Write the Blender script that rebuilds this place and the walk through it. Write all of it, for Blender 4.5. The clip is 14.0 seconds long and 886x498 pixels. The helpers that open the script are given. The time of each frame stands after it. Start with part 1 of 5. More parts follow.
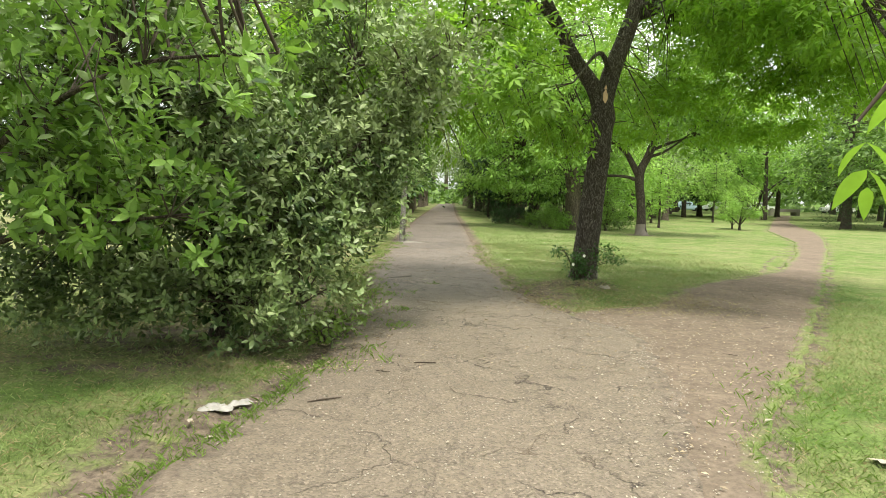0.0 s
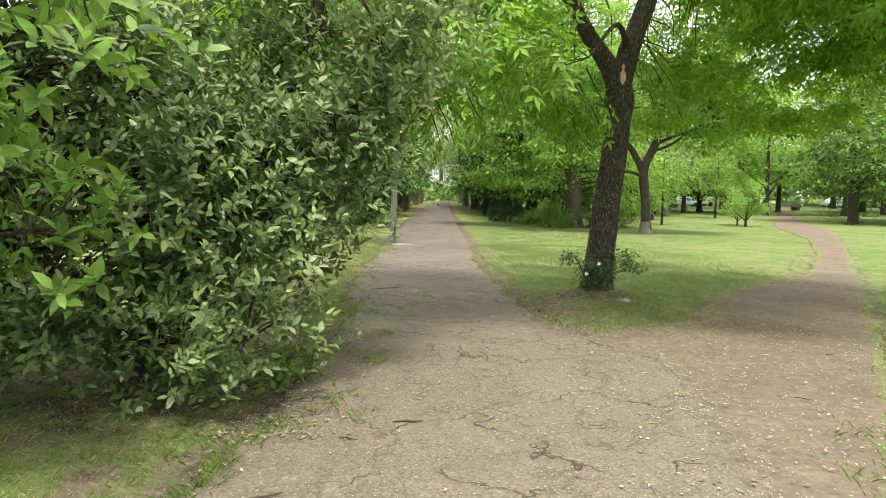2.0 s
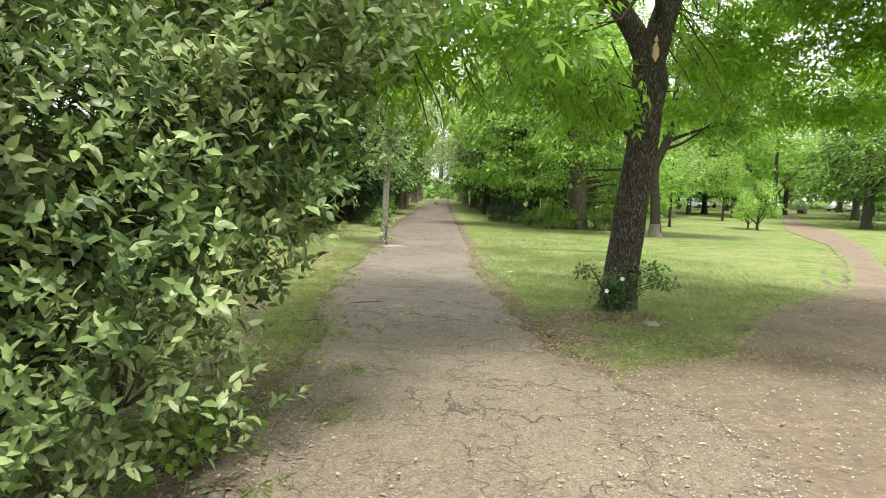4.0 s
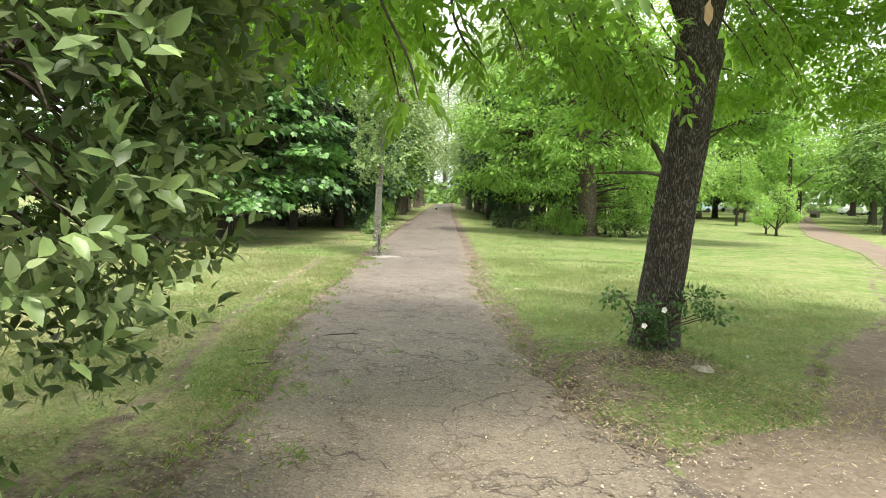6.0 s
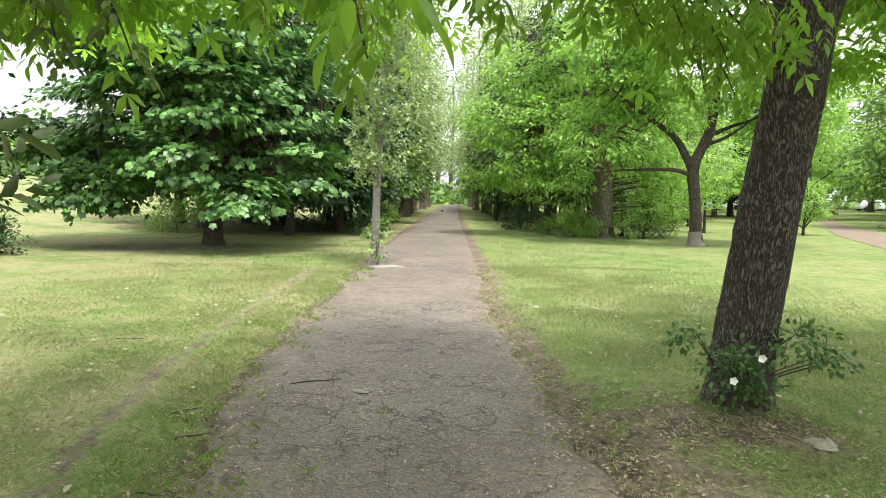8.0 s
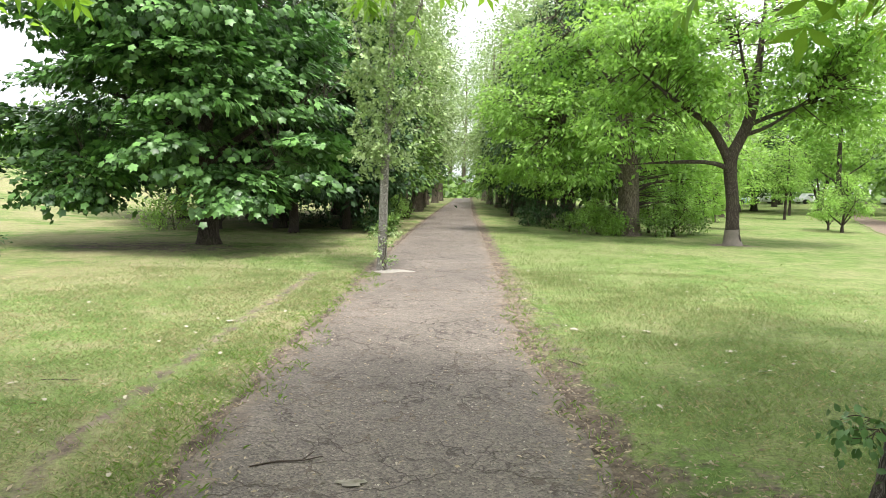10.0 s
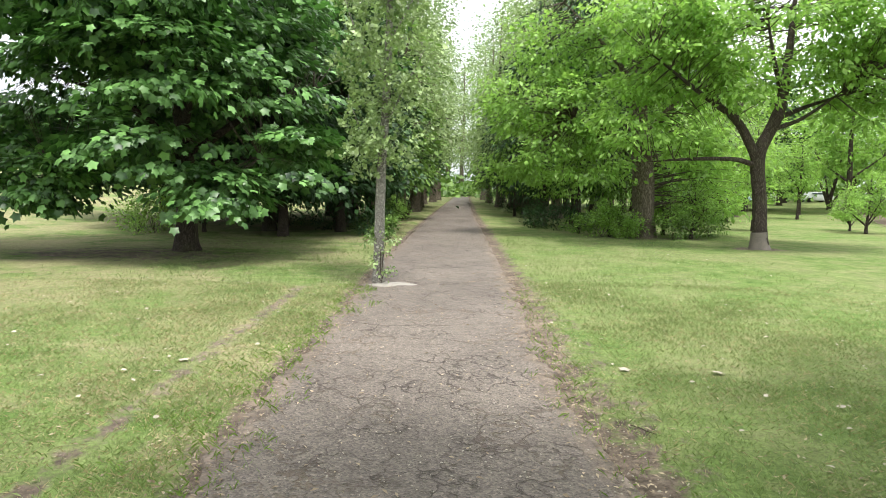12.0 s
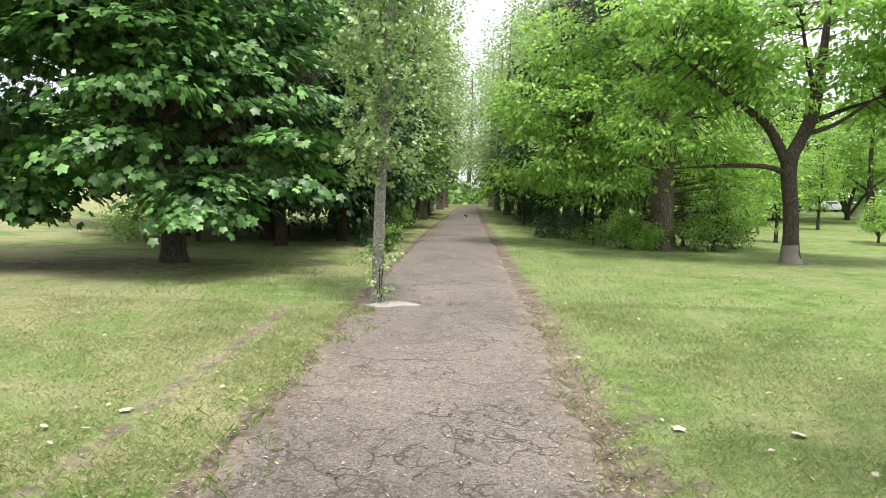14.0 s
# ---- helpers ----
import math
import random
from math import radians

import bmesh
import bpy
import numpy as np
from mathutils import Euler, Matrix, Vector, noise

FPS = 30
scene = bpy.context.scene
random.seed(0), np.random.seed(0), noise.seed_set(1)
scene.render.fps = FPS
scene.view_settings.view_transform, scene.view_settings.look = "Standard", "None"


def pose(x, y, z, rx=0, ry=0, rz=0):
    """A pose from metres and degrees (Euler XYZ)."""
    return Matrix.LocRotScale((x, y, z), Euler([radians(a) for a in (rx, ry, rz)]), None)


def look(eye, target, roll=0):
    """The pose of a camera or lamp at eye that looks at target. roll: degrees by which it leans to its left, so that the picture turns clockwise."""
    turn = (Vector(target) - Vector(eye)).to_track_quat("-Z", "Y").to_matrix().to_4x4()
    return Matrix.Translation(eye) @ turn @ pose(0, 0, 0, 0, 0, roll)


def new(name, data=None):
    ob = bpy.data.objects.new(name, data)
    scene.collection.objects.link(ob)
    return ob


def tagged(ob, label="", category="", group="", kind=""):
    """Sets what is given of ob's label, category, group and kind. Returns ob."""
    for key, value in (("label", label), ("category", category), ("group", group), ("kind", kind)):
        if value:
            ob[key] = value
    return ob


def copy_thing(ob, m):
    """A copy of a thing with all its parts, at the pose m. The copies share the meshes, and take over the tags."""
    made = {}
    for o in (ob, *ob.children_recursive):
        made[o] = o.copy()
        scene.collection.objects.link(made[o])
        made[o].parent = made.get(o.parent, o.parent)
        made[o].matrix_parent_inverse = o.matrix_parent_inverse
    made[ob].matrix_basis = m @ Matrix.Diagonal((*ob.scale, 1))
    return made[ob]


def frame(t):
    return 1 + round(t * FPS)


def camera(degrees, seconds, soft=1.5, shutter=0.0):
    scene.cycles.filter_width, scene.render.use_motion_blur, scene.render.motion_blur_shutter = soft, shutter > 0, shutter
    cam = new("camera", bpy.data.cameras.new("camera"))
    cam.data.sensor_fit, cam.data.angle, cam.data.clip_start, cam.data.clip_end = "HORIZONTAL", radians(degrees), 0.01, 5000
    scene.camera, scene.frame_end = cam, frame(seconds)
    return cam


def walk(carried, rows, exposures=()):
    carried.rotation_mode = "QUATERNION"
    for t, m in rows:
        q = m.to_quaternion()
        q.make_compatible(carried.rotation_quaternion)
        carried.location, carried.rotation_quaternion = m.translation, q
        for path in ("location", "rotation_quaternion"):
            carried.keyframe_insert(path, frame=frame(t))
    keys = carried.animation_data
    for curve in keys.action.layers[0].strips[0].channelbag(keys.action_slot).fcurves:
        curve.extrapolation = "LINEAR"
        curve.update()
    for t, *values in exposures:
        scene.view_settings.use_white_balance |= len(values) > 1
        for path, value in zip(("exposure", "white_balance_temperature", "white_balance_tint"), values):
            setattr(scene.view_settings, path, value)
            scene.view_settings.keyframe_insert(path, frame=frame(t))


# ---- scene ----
cam = camera(72.0, 14.0, soft=0.5)
PATH = [
    (0, (-0.001, 0.029, 1.524), (-0.094, 2.019, 1.348), 1.6),
    (0.5, (-0.042, 0.359, 1.548), (-0.115, 2.349, 1.364), 1.4),
    (1, (-0.027, 0.692, 1.518), (-0.105, 2.681, 1.326), 1.0),
    (1.5, (-0.004, 1.056, 1.542), (-0.088, 3.045, 1.353), 1.0),
    (2, (-0.012, 1.438, 1.55), (-0.091, 3.428, 1.365), 1.1),
    (2.5, (0.019, 1.783, 1.538), (-0.069, 3.773, 1.358), 1.1),
    (3, (0.065, 2.152, 1.556), (-0.029, 4.142, 1.374), 1.3),
    (3.5, (0.044, 2.538, 1.553), (-0.04, 4.527, 1.353), 1.6),
    (4, (0.031, 2.918, 1.55), (-0.046, 4.907, 1.358), 1.9),
    (4.2, (0.034, 3.085, 1.54), (-0.044, 5.075, 1.347), 1.9),
    (6.3, (0.111, 4.741, 1.563), (0.018, 6.731, 1.386), 1.7),
    (6.5, (0.088, 4.9, 1.557), (0.002, 6.891, 1.379), 1.9),
    (7, (0.055, 5.281, 1.585), (-0.035, 7.272, 1.418), 1.5),
    (7.5, (0.083, 5.696, 1.585), (-0.03, 7.686, 1.418), 1.0),
    (8, (0.06, 6.069, 1.578), (-0.056, 8.058, 1.402), 1.0),
    (8.5, (0.004, 6.447, 1.607), (-0.107, 8.436, 1.421), 1.2),
    (9, (-0.012, 6.819, 1.617), (-0.145, 8.805, 1.424), 1.1),
    (9.2, (-0.023, 6.957, 1.623), (-0.167, 8.944, 1.437), 1.0),
    (11.3, (-0.311, 8.686, 1.655), (-0.469, 10.666, 1.428), 1.0),
    (11.5, (-0.347, 8.834, 1.662), (-0.497, 10.817, 1.442), 1.0),
    (12, (-0.374, 9.149, 1.653), (-0.519, 11.134, 1.45), 0.9),
    (12.5, (-0.381, 9.472, 1.675), (-0.533, 11.456, 1.479), 1.0),
    (13, (-0.441, 9.769, 1.656), (-0.587, 11.754, 1.467), 1.2),
    (13.5, (-0.488, 10.027, 1.67), (-0.63, 12.013, 1.484), 1.0),
    (14, (-0.461, 10.295, 1.67), (-0.629, 12.279, 1.489), 1.2),
]
walk(cam, [(t, look(eye, target, roll)) for t, eye, target, roll in PATH],
     exposures=((0.0, 0.28, 6750, 7), (2.0, 0.30, 6750, 7), (4.0, 0.44, 6700, 8), (7.0, 0.62, 6450, 11), (9.0, 0.60, 6350, 13), (12.0, 0.36, 6250, 13), (14.0, 0.34, 6250, 13)))

# ---- world, sun, exposure ----
wd = bpy.data.worlds.new("sky")
scene.world = wd
wd.use_nodes = True
nt = wd.node_tree
nt.nodes.clear()
SUN_EL, SUN_AZ = radians(70), radians(150)
sky = nt.nodes.new("ShaderNodeTexSky")
sky.sky_type = "NISHITA"
sky.sun_disc = False
sky.sun_elevation, sky.sun_rotation = SUN_EL, SUN_AZ
sky.dust_density, sky.air_density = 3.0, 1.0
tc = nt.nodes.new("ShaderNodeTexCoord")
cl = nt.nodes.new("ShaderNodeTexNoise")
cl.inputs["Scale"].default_value, cl.inputs["Detail"].default_value = 2.2, 6
nt.links.new(tc.outputs["Generated"], cl.inputs["Vector"])
cr = nt.nodes.new("ShaderNodeValToRGB")
cr.color_ramp.elements[0].position, cr.color_ramp.elements[1].position = 0.25, 0.6
cr.color_ramp.elements[0].color, cr.color_ramp.elements[1].color = (0.75, 0.75, 0.75, 1), (1, 1, 1, 1)
nt.links.new(cl.outputs["Fac"], cr.inputs["Fac"])
mx = nt.nodes.new("ShaderNodeMixRGB")
# a bright hazy sky, about twice as bright overhead as at the horizon
up = nt.nodes.new("ShaderNodeSeparateXYZ")
nt.links.new(tc.outputs["Generated"], up.inputs[0])
grad = nt.nodes.new("ShaderNodeValToRGB")
grad.color_ramp.elements[0].color, grad.color_ramp.elements[1].color = (8.6, 8.9, 9.4, 1), (26.0, 25.7, 25.2, 1)
nt.links.new(up.outputs[2], grad.inputs["Fac"])
nt.links.new(grad.outputs["Color"], mx.inputs["Color2"])
nt.links.new(cr.outputs["Color"], mx.inputs["Fac"])
nt.links.new(sky.outputs["Color"], mx.inputs["Color1"])
bgn = nt.nodes.new("ShaderNodeBackground")
bgn.inputs["Strength"].default_value = 0.105
nt.links.new(mx.outputs["Color"], bgn.inputs["Color"])
nt.links.new(bgn.outputs["Background"], nt.nodes.new("ShaderNodeOutputWorld").inputs["Surface"])

sun = new("sun", bpy.data.lights.new("sun", "SUN"))
sun.data.energy, sun.data.angle, sun.data.color = 4.6, radians(10), (1.0, 0.95, 0.86)
sun.matrix_world = look((0, 0, 40), (math.sin(SUN_AZ + math.pi) * 30, math.cos(SUN_AZ + math.pi) * 30, 40 - 30 * math.tan(SUN_EL)))


# ---- materials ----
def nodes_of(name):
    m = bpy.data.materials.new(name)
    m.use_nodes = True
    t = m.node_tree
    t.nodes.clear()
    out = t.nodes.new("ShaderNodeOutputMaterial")
    return m, t, out


def nd(t, kind, ins=None, operation="", feature="", blend_type="", attribute_name="", use_clamp=False):
    n = t.nodes.new("ShaderNode" + kind)
    if operation:
        n.operation = operation
    if feature:
        n.feature = feature
    if blend_type:
        n.blend_type = blend_type
    if attribute_name:
        n.attribute_name = attribute_name
    if use_clamp:
        n.use_clamp = True
    for k, v in (ins or {}).items():
        if isinstance(v, bpy.types.NodeSocket):
            t.links.new(v, n.inputs[k])
        else:
            n.inputs[k].default_value = v
    return n


def ramp(t, fac, stops):
    r = t.nodes.new("ShaderNodeValToRGB")
    e = r.color_ramp.elements
    while len(e) < len(stops):
        e.new(0.5)
    for el, (p, c) in zip(e, stops):
        el.position = p
        el.color = (*c, 1) if not isinstance(c, float) else (c, c, c, 1)
    t.links.new(fac, r.inputs["Fac"])
    return r.outputs["Color"]


def noise_at(t, vec, scale, detail=4, rough=0.6, warp=0.0):
    return nd(t, "TexNoise", {"Vector": vec, "Scale": scale, "Detail": detail, "Roughness": rough, "Distortion": warp}).outputs["Fac"]


def mixc(t, fac, a, b, mode="MIX"):
    return nd(t, "MixRGB", {"Fac": fac, "Color1": a, "Color2": b}, blend_type=mode).outputs["Color"]


def calc(t, op, a, b=0.0, clamp=False):
    return nd(t, "Math", {0: a, 1: b}, operation=op, use_clamp=clamp).outputs[0]


def leaf_material(name, dark, light, through_col, trans=0.4, rough=0.5, under=None, spec=0.28):
    # tones are stretched: the dark end also paints shade between leaves
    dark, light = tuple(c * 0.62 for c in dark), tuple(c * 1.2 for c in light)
    m, t, out = nodes_of(name)
    g = nd(t, "NewGeometry")
    rnd = g.outputs["Random Per Island"]
    pos = g.outputs["Position"]
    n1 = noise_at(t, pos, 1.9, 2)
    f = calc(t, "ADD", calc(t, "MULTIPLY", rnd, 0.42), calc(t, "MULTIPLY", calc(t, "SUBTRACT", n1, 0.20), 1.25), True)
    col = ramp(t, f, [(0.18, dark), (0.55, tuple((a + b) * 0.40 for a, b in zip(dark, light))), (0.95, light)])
    if under:
        col = mixc(t, ramp(t, calc(t, "FRACT", calc(t, "MULTIPLY", rnd, 37.3)), [(0.90, 0.0), (0.94, 1.0)]), col, (*under, 1))
    sp = noise_at(t, pos, 60, 2)
    col = mixc(t, 0.35, col, ramp(t, sp, [(0.3, 0.55), (0.7, 1.0)]), "MULTIPLY")
    p = nd(t, "BsdfPrincipled", {"Base Color": col, "Roughness": rough, "Specular IOR Level": spec})
    tr = nd(t, "BsdfTranslucent", {"Color": mixc(t, 0.6, col, (*through_col, 1))})
    mixs = nd(t, "MixShader", {0: trans * 0.85, 1: p.outputs[0], 2: tr.outputs[0]})
    t.links.new(mixs.outputs[0], out.inputs["Surface"])
    return m


def bark_material(name, dark, light, scale=9.0, stretch=0.22, moss=0.0, depth=0.5, pale=(0.42, 0.38, 0.32), palecut=0.7):
    m, t, out = nodes_of(name)
    co = nd(t, "TexCoord").outputs["Object"]
    mp = nd(t, "Mapping", {"Vector": co, "Scale": (1, 1, stretch)}).outputs[0]
    wob = nd(t, "VectorMath", {0: mp, 1: nd(t, "VectorMath", {0: nd(t, "TexNoise", {"Vector": mp, "Scale": 6.0}).outputs["Color"], 3: 0.16}, operation="SCALE").outputs[0]}, operation="ADD").outputs[0]
    rid = nd(t, "TexNoise", {"Vector": wob, "Scale": scale * 2.7, "Detail": 3.0, "Roughness": 0.6, "Distortion": 0.15}).outputs["Fac"]
    v = calc(t, "ABSOLUTE", calc(t, "MULTIPLY", calc(t, "SUBTRACT", rid, 0.5), 4.0))
    n1 = noise_at(t, mp, scale * 5, 6, 0.75)
    n2 = noise_at(t, co, 1.6, 3)
    h = calc(t, "ADD", calc(t, "MULTIPLY", ramp(t, v, [(0.0, 0.0), (0.55, 1.0)]), 0.8), calc(t, "MULTIPLY", n1, 1.1))
    col = ramp(t, calc(t, "MULTIPLY", h, 0.55), [(0.22, tuple(c * 0.3 for c in dark)), (0.5, dark), (0.85, light)])
    col = mixc(t, ramp(t, noise_at(t, mp, scale * 1.7, 3), [(palecut, 0.0), (palecut + 0.06, 0.75)]), col, (*pale, 1))
    col = mixc(t, ramp(t, n2, [(0.5, 0.0), (0.75, moss)]), col, (0.10, 0.12, 0.05, 1))
    p = nd(t, "BsdfPrincipled", {"Base Color": col, "Roughness": 0.92, "Specular IOR Level": 0.15})
    b = nd(t, "Bump", {"Height": h, "Strength": depth, "Distance": 0.04})
    t.links.new(b.outputs[0], p.inputs["Normal"])
    t.links.new(p.outputs[0], out.inputs["Surface"])
    return m


def plain(name, col, rough=0.8, vary=0.25, scale=25.0, bump=0.2, spec=0.3):
    m, t, out = nodes_of(name)
    co = nd(t, "TexCoord").outputs["Object"]
    n1 = noise_at(t, co, scale, 5)
    n2 = noise_at(t, co, scale * 0.12, 2)
    f = calc(t, "MULTIPLY", calc(t, "ADD", n1, n2), 0.5)
    c = ramp(t, f, [(0.25, tuple(x * (1 - vary) for x in col)), (0.75, tuple(min(1, x * (1 + vary)) for x in col))])
    p = nd(t, "BsdfPrincipled", {"Base Color": c, "Roughness": rough, "Specular IOR Level": spec})
    b = nd(t, "Bump", {"Height": n1, "Strength": bump, "Distance": 0.01})
    t.links.new(b.outputs[0], p.inputs["Normal"])
    t.links.new(p.outputs[0], out.inputs["Surface"])
    return m


def soil_colour(t, pos):
    """Colour of trodden soil with crumbs, bits of straw and leaf litter."""
    n1 = noise_at(t, pos, 1.3, 4)
    n2 = noise_at(t, pos, 22, 5, 0.7)
    c = ramp(t, n1, [(0.3, (0.115, 0.092, 0.072)), (0.7, (0.225, 0.182, 0.140))])
    c = mixc(t, 0.9, c, ramp(t, n2, [(0.32, 0.35), (0.60, 1.12)]), "MULTIPLY")
    c = mixc(t, 0.7, c, ramp(t, noise_at(t, pos, 6.5, 4, 0.7), [(0.38, 0.45), (0.6, 1.1)]), "MULTIPLY")
    v = nd(t, "TexVoronoi", {"Vector": pos, "Scale": 26.0, "Randomness": 1.0})
    bits = calc(t, "MULTIPLY", ramp(t, v.outputs["Distance"], [(0.16, 1.0), (0.24, 0.0)]), ramp(t, noise_at(t, pos, 7, 2), [(0.5, 0.0), (0.62, 1.0)]))
    c = mixc(t, bits, c, ramp(t, nd(t, "SeparateColor", {0: v.outputs["Color"]}).outputs[0], [(0.2, (0.204, 0.136, 0.075)), (0.9, (0.422, 0.374, 0.286))]))
    return c, n2


def grass_colour(t, pos):
    n1 = noise_at(t, pos, 0.35, 3, 0.6)
    n2 = noise_at(t, pos, 2.3, 4, 0.65)
    n3 = noise_at(t, pos, 38, 4, 0.7)
    c = ramp(t, n2, [(0.28, (0.058, 0.115, 0.022)), (0.5, (0.118, 0.182, 0.048)), (0.72, (0.175, 0.228, 0.078))])
    # the lawn is drier on the side of the apple tree
    dry = ramp(t, calc(t, "ADD", calc(t, "MULTIPLY", nd(t, "SeparateXYZ", {0: pos}).outputs[0], 0.1), 0.5), [(0.36, 1.0), (0.54, 0.5)])
    c = mixc(t, calc(t, "MULTIPLY", dry, ramp(t, n1, [(0.40, 0.0), (0.60, 0.66)])), c, (0.275, 0.25, 0.138, 1))
    c = mixc(t, calc(t, "MULTIPLY", dry, ramp(t, noise_at(t, pos, 1.3, 5, 0.75), [(0.48, 0.0), (0.62, 0.68)])), c, (0.265, 0.232, 0.135, 1))
    n4 = noise_at(t, pos, 9, 4, 0.7)
    c = mixc(t, 0.8, c, ramp(t, n4, [(0.34, 0.70), (0.6, 1.12)]), "MULTIPLY")
    c = mixc(t, 0.8, c, ramp(t, n3, [(0.3, 0.40), (0.62, 1.22)]), "MULTIPLY")
    return c, n3


def ground_material():
    m, t, out = nodes_of("lawn")
    pos = nd(t, "NewGeometry").outputs["Position"]
    gcol, gh = grass_colour(t, pos)
    scol, sh = soil_colour(t, pos)
    at = nd(t, "Attribute", attribute_name="bare").outputs["Fac"]
    edge = calc(t, "ADD", at, calc(t, "MULTIPLY", calc(t, "SUBTRACT", noise_at(t, pos, 3.2, 6, 0.72), 0.5), 1.5))
    k = ramp(t, edge, [(0.42, 0.0), (0.62, 1.0)])
    col = mixc(t, k, gcol, scol)
    h = nd(t, "MixRGB", {"Fac": k, "Color1": gh, "Color2": sh}).outputs[0]
    p = nd(t, "BsdfPrincipled", {"Base Color": col, "Roughness": 0.95, "Specular IOR Level": 0.1})
    b = nd(t, "Bump", {"Height": h, "Strength": 0.8, "Distance": 0.03})
    t.links.new(b.outputs[0], p.inputs["Normal"])
    t.links.new(p.outputs[0], out.inputs["Surface"])
    return m


def trail_material():
    m, t, out = nodes_of("trodden_soil")
    pos = nd(t, "NewGeometry").outputs["Position"]
    gcol, gh = grass_colour(t, pos)
    scol, sh = soil_colour(t, pos)
    scol = mixc(t, 0.5, scol, (0.185, 0.148, 0.115, 1))
    at = nd(t, "Attribute", attribute_name="rim").outputs["Fac"]
    edge = calc(t, "ADD", at, calc(t, "MULTIPLY", calc(t, "SUBTRACT", noise_at(t, pos, 3.2, 6, 0.72), 0.5), 1.5))
    k = ramp(t, edge, [(0.02, 0.0), (0.30, 1.0)])
    p = nd(t, "BsdfPrincipled", {"Base Color": mixc(t, k, gcol, scol), "Roughness": 0.95, "Specular IOR Level": 0.1})
    b = nd(t, "Bump", {"Height": sh, "Strength": 0.7, "Distance": 0.025})
    t.links.new(b.outputs[0], p.inputs["Normal"])
    t.links.new(p.outputs[0], out.inputs["Surface"])
    return m


def asphalt_material():
    m, t, out = nodes_of("worn_asphalt")
    pos = nd(t, "NewGeometry").outputs["Position"]
    n1 = noise_at(t, pos, 0.45, 3)
    n2 = noise_at(t, pos, 5.0, 5, 0.7)
    v = nd(t, "TexVoronoi", {"Vector": pos, "Scale": 75.0})
    grit = nd(t, "SeparateColor", {0: v.outputs["Color"]}).outputs[0]
    c = ramp(t, n1, [(0.3, (0.130, 0.110, 0.091)), (0.7, (0.190, 0.162, 0.134))])
    c = mixc(t, 0.6, c, ramp(t, n2, [(0.25, 0.62), (0.7, 1.0)]), "MULTIPLY")
    c = mixc(t, 0.85, c, ramp(t, grit, [(0.0, 0.40), (0.55, 0.98), (0.88, 1.12), (1.0, 1.55)]), "MULTIPLY")
    c = mixc(t, 0.55, c, ramp(t, noise_at(t, pos, 19, 5, 0.75), [(0.32, 0.5), (0.6, 1.12)]), "MULTIPLY")
    # dust of the trail spread over the wide near part
    sep = nd(t, "SeparateXYZ", {0: pos})
    dust = calc(t, "MULTIPLY", ramp(t, calc(t, "MULTIPLY", sep.outputs[1], 0.1), [(0.85, 1.0), (1.15, 0.0)]), ramp(t, n2, [(0.3, 0.45), (0.7, 0.9)]))
    c = mixc(t, calc(t, "MULTIPLY", dust, 0.8), c, mixc(t, 0.5, (0.190, 0.155, 0.113, 1), ramp(t, grit, [(0.0, 0.45), (0.55, 0.95), (0.9, 1.05), (1.0, 1.9)]), "MULTIPLY"))
    # cracks: wandering cell borders, wide ones and a fine net in patches
    wv = nd(t, "VectorMath", {0: pos, 1: nd(t, "VectorMath", {0: nd(t, "TexNoise", {"Vector": pos, "Scale": 4.0, "Detail": 6}).outputs["Color"], 3: 0.5}, operation="SCALE").outputs[0]}, operation="ADD").outputs[0]
    big = nd(t, "TexVoronoi", {"Vector": wv, "Scale": 0.85}, feature="DISTANCE_TO_EDGE").outputs["Distance"]
    fine = nd(t, "TexVoronoi", {"Vector": wv, "Scale": 3.6}, feature="DISTANCE_TO_EDGE").outputs["Distance"]
    kb = calc(t, "MULTIPLY", ramp(t, big, [(0.002, 1.0), (0.0085, 0.0)]), ramp(t, noise_at(t, pos, 1.7, 3), [(0.42, 0.0), (0.52, 1.0)]))
    kf = calc(t, "MULTIPLY", ramp(t, fine, [(0.010, 1.0), (0.036, 0.0)]), calc(t, "MULTIPLY", ramp(t, calc(t, "MULTIPLY", sep.outputs[1], 0.1), [(0.5, 0.35), (0.85, 1.0)]), ramp(t, noise_at(t, pos, 2.2, 4), [(0.46, 0.0), (0.55, 0.95)])))
    k = calc(t, "MAXIMUM", kb, kf)
    crack = mixc(t, ramp(t, noise_at(t, pos, 0.8, 2), [(0.45, 0.0), (0.6, 1.0)]), (0.051, 0.041, 0.034, 1), (0.129, 0.099, 0.071, 1))
    c = mixc(t, calc(t, "MULTIPLY", k, 0.95), c, crack)
    # soil creeping in from the sides
    at = nd(t, "Attribute", attribute_name="rim").outputs["Fac"]
    edge = calc(t, "ADD", at, calc(t, "MULTIPLY", calc(t, "SUBTRACT", noise_at(t, pos, 3.6, 6, 0.72), 0.5), 1.4))
    scol, sh = soil_colour(t, pos)
    c = mixc(t, ramp(t, edge, [(0.20, 1.0), (0.45, 0.0)]), c, mixc(t, 0.15, scol, (0.150, 0.120, 0.092, 1)))
    p = nd(t, "BsdfPrincipled", {"Base Color": c, "Roughness": 0.72, "Specular IOR Level": 0.35})
    h = calc(t, "SUBTRACT", calc(t, "ADD", calc(t, "MULTIPLY", v.outputs["Distance"], 0.5), calc(t, "MULTIPLY", n2, 0.6)), calc(t, "MULTIPLY", k, 2.0))
    b = nd(t, "Bump", {"Height": h, "Strength": 0.7, "Distance": 0.012})
    t.links.new(b.outputs[0], p.inputs["Normal"])
    t.links.new(p.outputs[0], out.inputs["Surface"])
    return m


